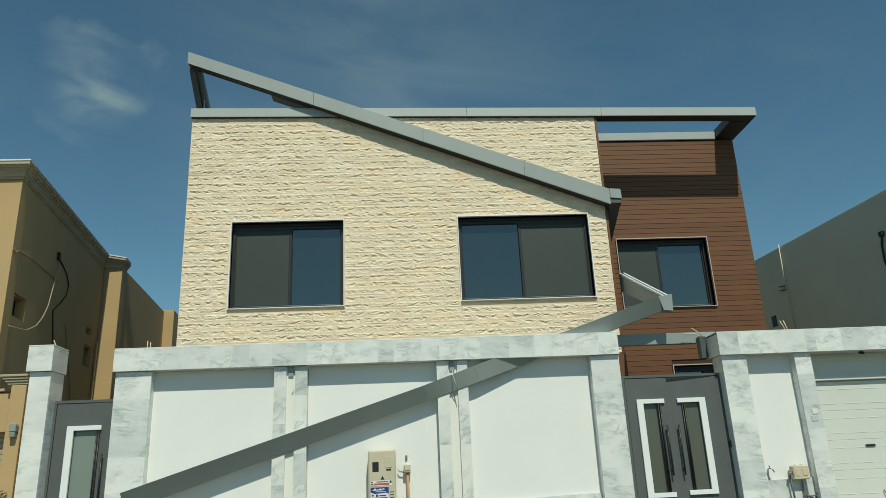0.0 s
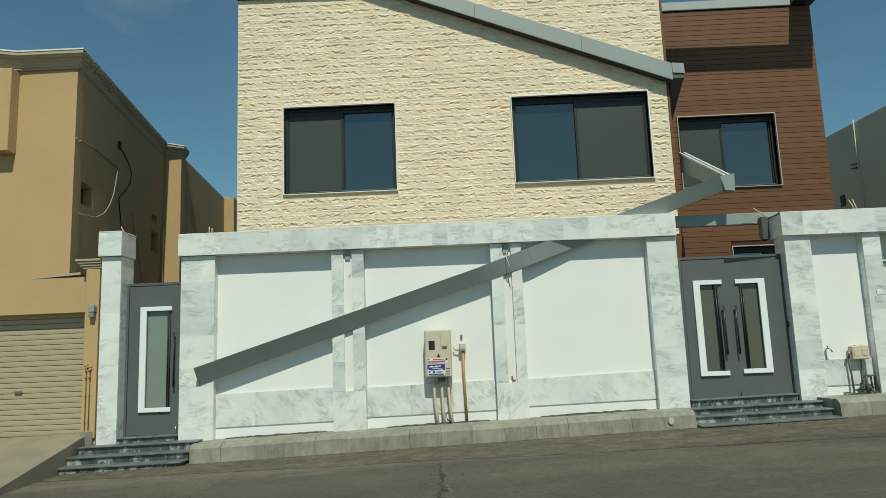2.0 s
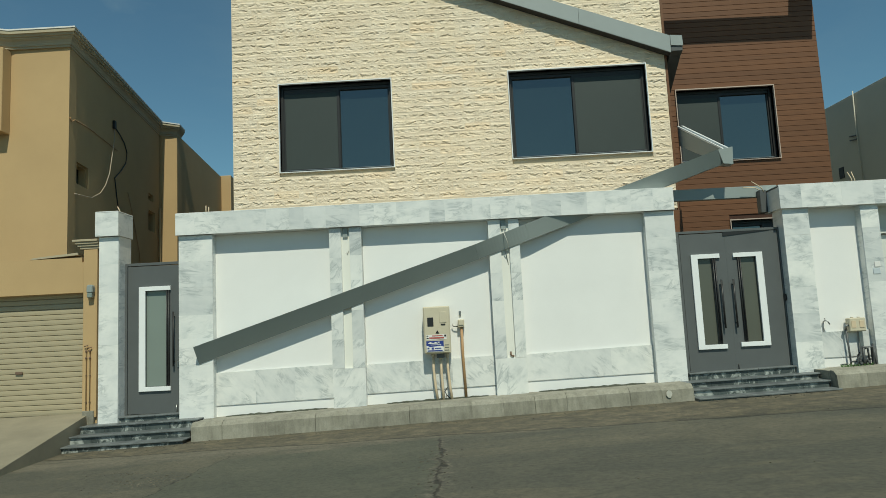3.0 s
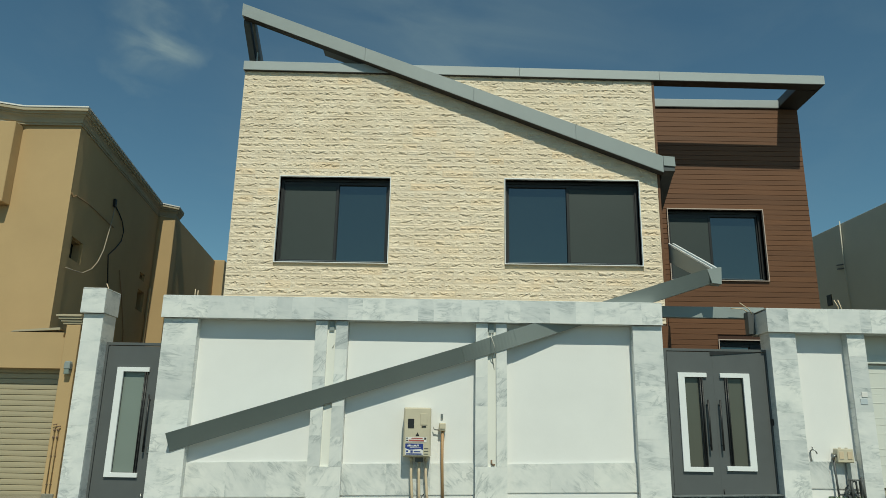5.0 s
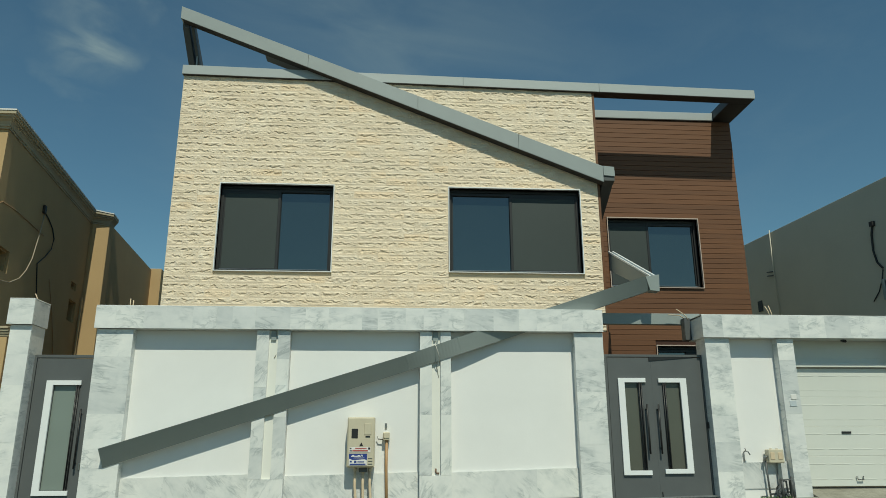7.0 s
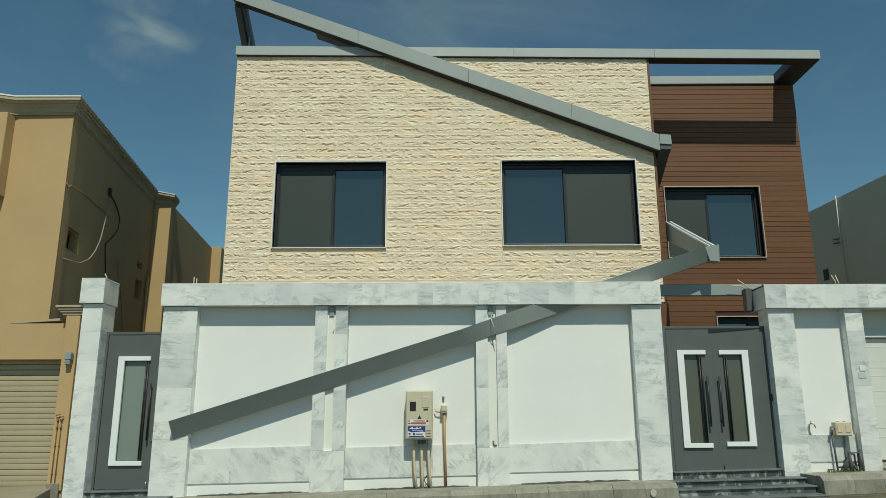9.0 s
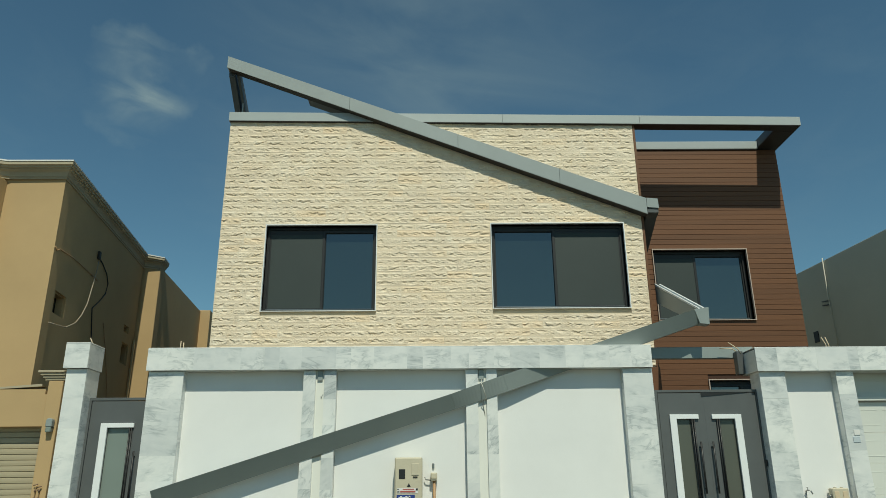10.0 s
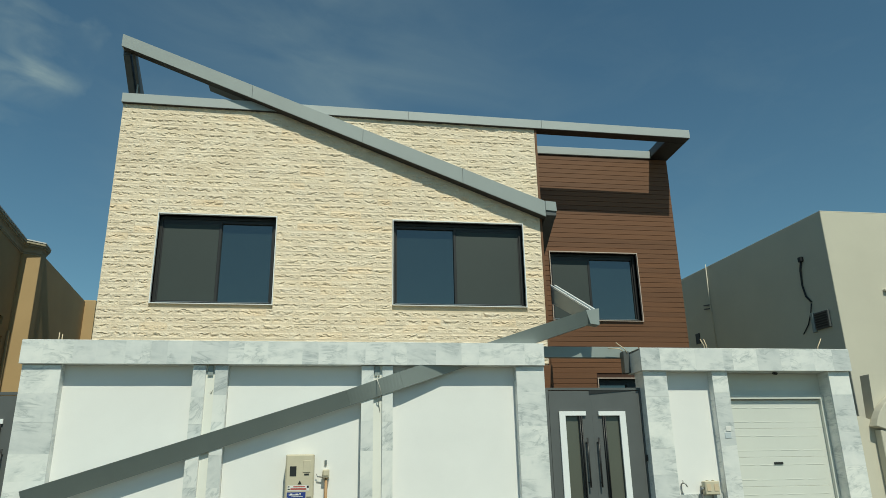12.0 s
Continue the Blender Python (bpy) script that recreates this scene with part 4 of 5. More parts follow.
strip_top("pavement", 9.93, 11.22, -0.42, 0.3, 0.015, M_KERB, "rough concrete strip at the foot of the wall")


def kerb_mesh(length):
    bm = prism([(-0.62, -0.45), (-0.60, -0.06), (-0.52, 0.0), (-0.42, 0.005), (-0.42, -0.45)], -length / 2, length / 2, "x", bev=0.0025)
    bmesh.ops.recalc_face_normals(bm, faces=bm.faces)
    me = bpy.data.meshes.new("kerb_stone")
    bm.to_mesh(me)
    bm.free()
    me.materials.append(M_KERB)
    return me


def kerb(x0, x1, dz, label):
    k = thing("kerb", ((x0 + x1) / 2, -0.5, walk_z(x0) - 0.3), label, "kerb", kind="structure")
    n = round((x1 - x0) / 0.47)
    w = (x1 - x0) / n
    me = kerb_mesh(w - 0.001)
    rnd = random.Random(3)
    for i in range(n):
        x = x0 + w * (i + 0.5)
        ob = piece("kerb_stone", me, (x, rnd.uniform(-0.008, 0.008), walk_z(x) + dz + rnd.uniform(-0.005, 0.004)), k)
        ob.rotation_euler = (0, -math.atan(0.0315) + rnd.uniform(-0.006, 0.006), rnd.uniform(-0.006, 0.006))
    return k


kerb(0.46, 7.86, 0.0, "weathered concrete kerb stones along the wall")
kerb(9.93, 11.24, 0.02, "weathered concrete kerb stones beside the steps")

rnd = random.Random(5)
ring = []
for i in range(18):
    a = 2 * math.pi * i / 18
    r = 0.042 * (1 + 0.08 * rnd.uniform(-1, 1))
    ring.append((7.50 + r * math.cos(a), 0.225 + 1.25 * r * math.sin(a)))
solo("paint_splash", prism(ring, -0.622, -0.606), M_SPLASH, "dried splash of white paint on the kerb", "paint mark")
drive = prism([(-9.0, 0.42), (-1.57, 0.42), (-0.99, -3.6), (-9.0, -3.6)], 0, 1, "z")
for v in drive.verts:
    f = (0.42 - v.co.y) / 3.0
    v.co.z = (0.26 - 0.40 * f + 0.012 * (v.co.x + 1.5)) if v.co.z > 0.5 else -0.9
    if v.co.z < -0.8 and v.co.x > -2:
        v.co.x += 0.10
tagged(part("drive", drive, M_DRIVE, None), "pale concrete garage ramp with a raised edge", "driveway", kind="structure")
drive = prism([(11.25, 0.5), (13.6, 0.5), (13.9, -1.3), (11.1, -1.3)], 0, 1, "z")
for v in drive.verts:
    v.co.z = (0.60 if v.co.y > 0 else road_z(v.co.x) + 0.01) if v.co.z > 0.5 else -0.9
tagged(part("drive", drive, M_KERB, None), "grey concrete ramp before the garage door", "driveway", kind="structure")

for x0, x1, y in ((0.75, 2.35, 0.10), (3.3, 4.9, 0.10), (5.7, 7.35, 0.08), (10.15, 10.95, 0.0)):
    bm = bmesh.new()
    rnd = random.Random(int(x0 * 10))
    top, bot = [], []
    n = 26
    for i in range(n + 1):
        x = x0 + (x1 - x0) * i / n
        taper = max(0.0, math.sin(math.pi * i / n)) ** 0.5
        bot.append(bm.verts.new((x, y - (0.02 + 0.05 * rnd.random()) * taper, walk_z(x) + 0.0)))
        top.append(bm.verts.new((x, PANEL_Y - 0.031, walk_z(x) + 0.002 + 0.018 * rnd.random() * taper)))
    for i in range(n):
        bm.faces.new((bot[i], bot[i + 1], top[i + 1], top[i]))
    solid = bmesh.ops.extrude_face_region(bm, geom=bm.faces[:])
    bmesh.ops.translate(bm, vec=(0, 0, -0.05), verts=[g for g in solid["geom"] if isinstance(g, bmesh.types.BMVert)])
    solo("soil", bm, M_MOSS, "dark damp soil heaped against the skirting", "soil", kind="stuff")


# ---- crumbs of stone and mortar on the street ----
bm = bmesh.new()
rnd = random.Random(41)
spots = [(rnd.uniform(0.3, 8.0), -0.64 - abs(rnd.gauss(0, 0.16)), 0.011) for _ in range(130)]
spots += [(rnd.uniform(-1.4, 0.4), -0.82 - abs(rnd.gauss(0, 0.14)), 0.012) for _ in range(40)]
spots += [(rnd.uniform(7.9, 9.9), -0.82 - abs(rnd.gauss(0, 0.12)), 0.012) for _ in range(50)]
spots += [(4.22 + rnd.gauss(0, 0.09), rnd.uniform(-6.0, -3.1), 0.009) for _ in range(80)]
spots += [(1.25 + rnd.gauss(0, 0.30), -3.75 + rnd.gauss(0, 0.20), 0.009) for _ in range(150)]
spots += [(0.75 + rnd.gauss(0, 0.18), -3.2 + rnd.gauss(0, 0.08), 0.009) for _ in range(30)]
spots += [(rnd.uniform(-1.0, 11.0), rnd.uniform(-6.0, -0.9), 0.007) for _ in range(160)]
for x, y, size in spots:
    r = size * rnd.uniform(0.5, 1.4)
    m = Matrix.Translation((x, y, road_z(x) + 0.25 * r)) @ Matrix.Rotation(rnd.uniform(0, 6.3), 4, "Z") @ Matrix.Diagonal((r * rnd.uniform(0.8, 1.6), r, r * rnd.uniform(0.4, 0.8), 1))
    chunk = bmesh.ops.create_icosphere(bm, subdivisions=1, radius=1.0, matrix=m)
    for v in chunk["verts"]:
        v.co += Vector((rnd.uniform(-1, 1), rnd.uniform(-1, 1), rnd.uniform(-0.5, 0.5))) * r * 0.22
solo("gravel", bm, M_CRUMB, "scattered pale crumbs of stone on the asphalt", "gravel", kind="stuff")


# ---- garage door of the villa ----
garage = thing("garage_door", (12.1, 0.35, 0.6), "white embossed steel sectional garage door, closed", "garage door")
GX0, GX1, GZ0, GZ1 = 11.25, 13.02, 0.615, 2.50
rows = 4
for r in range(rows):
    za, zb = GZ0 + (GZ1 - GZ0) * r / rows, GZ0 + (GZ1 - GZ0) * (r + 1) / rows
    sec = part("section", box(GX0, GX1, 0.365, 0.40, za + 0.001, zb - 0.001, 0.003), M_GARAGE, garage)
    for k in (0.22, 0.72):
        z = za + (zb - za) * k
        for i in range(4):
            a = GX0 + 0.07 + i * 0.42
            part("rib", prism([(a, z), (a + 0.33, z), (a + 0.325, z + 0.012), (a + 0.005, z + 0.012)], 0.3615, 0.366, bev=0.0015), M_GARAGE, sec)
part("door_frame", prism([(11.20, 0.6), (11.20, 2.585), (13.078, 2.585), (13.078, 0.6), (13.02, 0.6), (13.02, 2.52), (11.252, 2.52), (11.252, 0.6)], 0.30, 0.40, bev=0.004), M_GARAGE, garage, "white door frame")
h = box(12.0, 12.16, 0.345, 0.364, 1.44, 1.475, 0.004)
part("handle", h, M_BLACK, garage, "small black pull")
h = tube([(12.14, 0.345, 0.77), (12.15, 0.33, 0.72), (12.24, 0.33, 0.72), (12.25, 0.345, 0.77)], 0.011)
part("handle", h, M_STEEL, garage, "steel lifting ring")
for z in (2.66, 2.83):
    for i in range(4):
        a = 11.3 + i * 0.42
        part("rib", prism([(a, z), (a + 0.33, z), (a + 0.325, z + 0.012), (a + 0.005, z + 0.012)], 0.3565, 0.361, bev=0.0015), M_GARAGE, side_wall)
solo("security_camera", tube([(12.15, 0.2, 2.945), (12.15, 0.12, 2.93)], 0.022, 10, bm=box(12.13, 12.17, 0.17, 0.23, 2.94, 2.964, 0.004)), M_BLACK, "small black camera under the garage coping", "camera")

# ---- meters and pipes on the wall ----
meter = thing("meter_box", (4.14, 0.08, 0.2), "beige electricity meter cabinet with stickers on three conduits", "meter box")
body = part("body", box(3.935, 4.35, -0.05, 0.19, 0.955, 1.69, 0.012), M_BEIGE, meter)
part("door", box(3.95, 4.335, -0.062, -0.051, 0.97, 1.675, 0.008), M_BEIGE, meter)
part("window", box(4.0, 4.095, -0.068, -0.0625, 1.38, 1.52, 0.003), M_BLACK, meter, "dark reading window")
part("flap", box(4.19, 4.30, -0.07, -0.0625, 1.43, 1.60, 0.004), M_BEIGE, meter)
part("latch", box(4.21, 4.28, -0.072, -0.0625, 1.395, 1.415, 0.003), M_BLACK, meter)
part("warning_sign", prism([(4.12, 1.265), (4.18, 1.265), (4.15, 1.32)], -0.066, -0.0625), M_BLACK, meter, "small warning triangle")
st = part("sticker", box(3.975, 4.29, -0.066, -0.0625, 1.175, 1.25), M_STICKER, meter, "white sticker with red print")
for x0, x1, z0, z1, ink in ((4.06, 4.23, 1.226, 1.240, M_RED), (4.02, 4.25, 1.188, 1.212, M_RED), (3.98, 4.012, 1.19, 1.205, M_BLACK), (4.255, 4.285, 1.215, 1.245, M_BLACK), (3.98, 4.005, 1.225, 1.24, M_BLACK)):
    part("print_bar", box(x0, x1, -0.069, -0.0665, z0, z1), ink, st)
st = part("sticker", box(3.97, 4.24, -0.066, -0.0625, 0.985, 1.155), M_BLUE, meter, "blue and white sticker with white print")
part("lower_half", prism([(3.972, 0.987), (4.238, 0.987), (4.238, 1.062), (4.20, 1.075), (4.03, 1.062), (3.972, 1.085)], -0.0685, -0.0665), M_STICKER, st, "white lower half of the sticker")
for x0, x1, z0, z1 in ((4.00, 4.17, 1.112, 1.125), (4.02, 4.05, 1.125, 1.138), (4.10, 4.13, 1.125, 1.136), (4.15, 4.175, 1.112, 1.14), (4.04, 4.20, 1.09, 1.097)):
    part("print_bar", box(x0, x1, -0.069, -0.0665, z0, z1), M_STICKER, st)
for x0, x1, z0, z1 in ((4.05, 4.085, 1.022, 1.055), (4.10, 4.20, 1.03, 1.045), (3.985, 4.22, 0.994, 1.012), (3.985, 4.015, 1.03, 1.055)):
    part("print_bar", box(x0, x1, -0.071, -0.0687, z0, z1), M_BLUE, st)
for z in (1.0, 1.04, 1.08):
    part("print_bar", box(4.255, 4.32, -0.066, -0.0625, z, z + 0.01), M_DARKGREY, meter)
part("gland_box", box(4.12, 4.24, 0.02, 0.17, 0.885, 0.954, 0.006), M_DARKGREY, meter)
for x in (4.06, 4.18, 4.285):
    part("gland", tube([(x, 0.09, 0.87 if x == 4.18 else 0.90), (x, 0.09, 0.956)], 0.027, 10), M_BEIGE, meter)
for x, dx in ((4.06, 0.045), (4.18, 0.02), (4.285, 0.045)):
    part("conduit", tube([(x, 0.09, 0.95), (x, 0.085, 0.7), (x + dx * 0.4, 0.08, 0.45), (x + dx, 0.08, walk_z(4.1) - 0.03)], 0.021, 10), M_PIPE, meter, "cream plastic conduit")
part("cable", tube([(4.30, 0.09, walk_z(4.3)), (4.25, 0.03, 0.31), (4.22, 0.06, 0.36), (4.26, 0.10, 0.42)], 0.008, 6), M_CABLE, meter)

jbox = thing("junction_box", (4.53, 0.17, 0.25), "small beige junction box on a brown pipe", "junction box")
part("box", box(4.475, 4.575, 0.10, 0.215, 1.35, 1.47, 0.008), M_BEIGE, jbox)
part("lid", box(4.485, 4.565, 0.088, 0.099, 1.38, 1.46, 0.004), M_BEIGE, jbox)
part("pipe", tube([(4.53, 0.15, 1.35), (4.53, 0.15, 0.9), (4.55, 0.15, walk_z(4.5) - 0.03)], 0.022, 10), M_PIPE_BROWN, jbox, "brown plastic pipe")
part("stub", tube([(4.475, 0.16, 1.36), (4.40, 0.16, 1.37), (4.385, 0.16, 1.41)], 0.009), M_STEEL, jbox)
solo("doorbell", box(4.498, 4.532, 0.195, 0.2195, 1.53, 1.61, 0.006), M_STEEL, "small grey bell push on the white wall", "doorbell")
solo("wire_tail", tube([(5.285, 0.10, 0.93), (5.285, 0.09, 0.885), (5.295, 0.085, 0.865), (5.335, 0.09, 0.86)], 0.013, 8), M_RUST, "short rusty wire end in the slot", "wire")
solo("hanging_cable", tube(arc((2.72, 0.13, 2.86), (2.76, 0.10, 2.60), 0.05) + [Vector((2.80, 0.12, 2.72)), Vector((2.78, 0.14, 2.88))], 0.006, 6), M_CABLE_W, "thin pale cable hanging in the wall slot", "cable")
solo("hanging_cable", tube([(5.30, 0.12, 2.90), (5.27, -0.075, 2.80), (5.31, -0.08, 2.68), (5.34, -0.035, 2.58), (5.30, 0.09, 2.48), (5.33, 0.11, 2.3)], 0.007, 6), M_CABLE_W, "thin pale cable looped over the beam", "cable")

tap = thing("wall_tap", (10.28, 0.2, 1.0), "small steel garden tap on a pipe", "tap")
part("riser_pipe", tube([(10.215, 0.2, 0.97), (10.215, 0.19, 1.15)], 0.009), M_STEEL, tap)
part("spout", tube([(10.215, 0.2, 1.15), (10.22, 0.15, 1.17), (10.25, 0.12, 1.165), (10.275, 0.11, 1.11)], 0.010), M_STEEL, tap)
part("lever", tube([(10.225, 0.15, 1.175), (10.225, 0.14, 1.205), (10.205, 0.13, 1.21)], 0.006), M_STEEL, tap)

water = thing("water_meter", (10.63, 0.1, 0.45), "beige water meter box above steel pipework", "water meter")
part("box", box(10.55, 10.80, 0.05, 0.18, 0.985, 1.195, 0.012), M_BEIGE, water)
for x in (10.575, 10.70):
    part("window", box(x, x + 0.07, 0.042, 0.0495, 1.04, 1.15, 0.003), M_PIPE, water)
for x in (10.60, 10.70):
    part("clip", box(x, x + 0.03, 0.07, 0.12, 1.196, 1.21, 0.004), M_BEIGE, water)
part("side_plug", tube([(10.549, 0.1, 1.09), (10.515, 0.1, 1.08), (10.50, 0.1, 1.02)], 0.022, 10), M_STEEL, water)
part("leg", tube([(10.515, 0.11, 1.02), (10.535, 0.11, 0.44)], 0.015), M_DARKGREY, water)
part("leg", box(10.71, 10.77, 0.12, 0.16, 0.45, 0.986, 0.004), M_STEEL, water)
for dx, h in ((0.0, 0.18), (0.09, 0.24), (0.22, 0.30)):
    part("pipe", tube([(10.62 + dx, 0.06, 0.44), (10.62 + dx, 0.06, 0.44 + h), (10.66 + dx, 0.06, 0.48 + h), (10.72 + dx * 0.7, 0.06, 0.48 + h), (10.74 + dx * 0.7, 0.06, 0.44)], 0.014), M_DARKGREY, water)
part("pipe", tube([(10.60, 0.02, 0.44), (10.60, 0.02, 0.58), (10.66, 0.02, 0.62), (10.66, 0.02, 0.74), (10.84, 0.02, 0.74), (10.84, 0.02, 0.50), (10.80, 0.02, 0.46)], 0.015), M_DARKGREY, water)
part("pipe", tube([(10.70, 0.03, 0.44), (10.70, 0.03, 0.76)], 0.02, 10), M_DARKGREY, water)
part("pipe", tube([(10.36, 0.05, 0.44), (10.36, 0.05, 0.49), (10.43, 0.05, 0.49)], 0.012), M_DARKGREY, water)
part("pipe", tube([(10.50, 0.07, 0.52), (10.9, 0.07, 0.56)], 0.013), M_DARKGREY, water)
part("valve", tube([(10.76, 0.04, 0.52), (10.76, -0.01, 0.52)], 0.022, 10), M_DARKGREY, water)
part("valve", tube([(10.64, 0.04, 0.50), (10.64, 0.0, 0.50)], 0.02, 10), M_DARKGREY, water)
bm = bmesh.new()
rnd = random.Random(17)
for _ in range(46):
    x, y = 10.34 + 0.5 * rnd.random() ** 1.4, rnd.uniform(-0.04, 0.06)
    h, w, turn = rnd.uniform(0.02, 0.06), rnd.uniform(0.004, 0.009), rnd.uniform(0, 6.28)
    lean_x, lean_y = 0.5 * h * math.cos(turn), 0.5 * h * math.sin(turn)
    z = walk_z(x) + 0.01
    a, b = bm.verts.new((x - w, y, z)), bm.verts.new((x + w, y, z))
    c, d = bm.verts.new((x + w + 0.5 * lean_x, y + 0.5 * lean_y, z + 0.65 * h)), bm.verts.new((x - w + 0.5 * lean_x, y + 0.5 * lean_y, z + 0.65 * h))
    e = bm.verts.new((x + 1.3 * lean_x, y + 1.3 * lean_y, z + h))
    bm.faces.new((a, b, c, d))
    bm.faces.new((d, c, e))
solo("weeds", bm, M_WEED, "low green weeds in the gap at the wall foot", "weeds", kind="stuff")
solo("wall_plate", box(11.01, 11.12, 0.05, 0.0585, 1.86, 1.95, 0.003), M_PLATE, "small grey plate fixed to the marble", "plate")
solo("wall_plate", box(11.04, 11.13, 0.048, 0.0585, 1.97, 2.05, 0.003), M_STICKER, "small pale plate fixed to the marble", "plate")

# ---- starter bars on the wall tops ----
for pts in ([(9.62, 0.45, 3.32), (9.58, 0.45, 3.40), (9.42, 0.42, 3.50)], [(9.63, 0.5, 3.32), (9.5, 0.5, 3.41), (9.3, 0.5, 3.42)], [(11.05, 0.4, 3.34), (11.02, 0.38, 3.46), (10.95, 0.35, 3.56)],
            [(11.09, 0.4, 3.34), (11.08, 0.4, 3.45), (11.03, 0.38, 3.57)], [(13.2, 0.4, 3.34), (13.22, 0.4, 3.45), (13.3, 0.38, 3.6)], [(0.36, 0.4, 3.4), (0.36, 0.4, 3.58)], [(0.40, 0.42, 3.4), (0.40, 0.42, 3.56)],
            [(0.12, 0.3, 3.4), (0.13, 0.3, 3.44)], [(-1.02, 0.3, 3.49), (-1.08, 0.28, 3.62)]):
    solo("starter_bar", tube(pts, 0.008, 6), M_PIPE, "bent steel starter bar in the wall top", "steel bar", "starter bars")


# ---- neighbouring house in tan render; its flank runs six degrees off the street's square ----
nb = thing("house", (-4.5, 5.0, 0.2), "tan rendered villa with cream cornice in partial shade", "house")
NX = -2.66
side_holes = [(1.98, 2.57, 4.47, 4.90), (6.54, 6.97, 5.06, 5.24), (6.54, 7.13, 4.27, 4.80)]


def lean(bm):
    """Swings what was drawn square into the line of the flank."""
    for v in bm.verts:
        v.co.x -= 0.105 * (v.co.y - 1.6)
    return bm


def swing(bm):
    """The same for the flank itself, which turns a little further."""
    for v in bm.verts:
        v.co.x -= 0.135 * (v.co.y - 1.6)
    return bm


def side_wall_with_holes(x0, x1, y0, y1, z0, z1, holes):
    """The same wall turned to run along y; its outer face is x1."""
    bm = wall_with_holes(y0, y1, z0, z1, holes, 0.0, x1 - x0)
    for v in bm.verts:
        v.co = Vector((x1 - v.co.y, v.co.x, v.co.z))
    return bm


part("front_wall", prism([(-9.0, 1.6), (NX, 1.6), (NX - 0.0315, 1.9), (-9.0, 1.9)], 0.2, 7.10, "z"), M_TAN, nb)
part("flank_wall", swing(side_wall_with_holes(NX - 0.3, NX, 1.901, 7.52, 0.2, 7.10, side_holes)), M_TAN, nb)
part("bay", box(-9.0, -3.79, 1.34, 1.599, 5.38, 7.0, 0.01), M_TAN, nb, "projecting tan bay")
part("stair_tower", prism([(-5.2, 7.53), (-3.40, 7.53), (-3.06, 7.74), (-3.12, 8.199), (-5.2, 8.199)], 0.2, 7.10, "z", bev=0.01), M_TAN, nb)
part("rear_wall", lean(box(-4.6, -2.46, 8.201, 13.2, 0.2, 7.16, 0.01)), M_TAN, nb)
part("rear_wing", lean(box(-4.6, -2.12, 13.201, 17.0, 0.2, 7.2, 0.01)), M_TAN, nb)
part("roof", swing(box(-8.0, -3.0, 1.95, 7.4, 6.8, 6.95)), M_CORNICE, nb)
profile = [(0.0, 7.03), (0.03, 7.03), (0.03, 7.065), (0.05, 7.07), (0.055, 7.11), (0.08, 7.16), (0.125, 7.195), (0.125, 7.215), (0.155, 7.22), (0.17, 7.255), (0.20, 7.265), (0.20, 7.325), (0.0, 7.325)]


def moulding(path, prof):
    """A cornice drawn along corners in plan; each corner carries the way its profile leans outwards."""
    bm = bmesh.new()
    rings = [[bm.verts.new((x + ox * d, y + oy * d, z)) for d, z in prof] for x, y, ox, oy in path]
    k = len(prof)
    for a, b in zip(rings, rings[1:]):
        for i in range(k):
            bm.faces.new((a[i], b[i], b[(i + 1) % k], a[(i + 1) % k]))
    bm.faces.new(rings[0])
    bm.faces.new(rings[-1][::-1])
    return bm


part("cornice", moulding([(-9.0, 1.05, 0, -1), (-4.9, 1.12, 0, -1), (-3.72, 1.58, 0, -1), (NX, 1.59, 1, -1), (NX - 0.805, 7.525, 0.85, -1), (-3.10, 7.73, 0.8, -0.55), (-3.16, 8.2, 0.7, 0)], profile), M_CORNICE, nb, "cream moulded cornice")
part("cornice_cap", moulding([(-9.0, 1.05, 0, -1), (-4.9, 1.12, 0, -1), (-3.72, 1.58, 0, -1), (NX, 1.59, 1, -1), (NX - 0.805, 7.525, 0.85, -1), (-3.10, 7.73, 0.8, -0.55), (-3.16, 8.2, 0.7, 0)],
                            [(-0.1, 7.327), (0.212, 7.327), (0.212, 7.355), (-0.1, 7.36)]), M_STICKER, nb, "pale cement capping")
for y0, y1, z0, z1 in side_holes:
    w = part("window", swing(box(NX - 0.22, NX - 0.20, y0, y1, z0, z1)), M_GLASS, nb, "small dark side window")
    fr = side_wall_with_holes(NX - 0.19, NX - 0.05, y0 + 0.001, y1 - 0.001, z0 + 0.001, z1 - 0.001, [(y0 + 0.03, y1 - 0.03, z0 + 0.03, z1 - 0.03)])
    part("window_frame", swing(fr), M_TAN, w)
sur = part("window_surround", prism([(-4.9, 3.8), (-4.22, 3.8), (-4.22, 3.95), (-4.30, 4.02), (-4.30, 4.95), (-4.2, 5.05), (-4.2, 5.16), (-4.9, 5.16)], 1.42, 1.599, bev=0.015), M_CORNICE, nb, "cream moulded window surround")
part("window_sill", box(-4.95, -4.16, 1.38, 1.6, 3.70, 3.799, 0.015), M_CORNICE, nb)

nb_wall = thing("wall_tan", (-4.0, 0.4, 0.2), "tan rendered garage wall of the house next door", "wall", kind="structure")
part("wall", prism([(-9.0, 0.0), (-5.4, 0.0), (-5.4, 2.22), (-1.65, 2.22), (-1.65, 0.0), (-1.40, 0.0), (-1.40, 2.80), (-1.56, 2.80), (-1.56, 2.72), (-1.68, 2.72), (-1.68, 2.80), (-9.0, 2.80)], 0.30, 0.55), M_TAN, nb_wall)
pil = part("pilaster", box(-1.63, -1.40, 0.26, 0.299, 0.2, 2.92, 0.006), M_TAN, nb_wall)
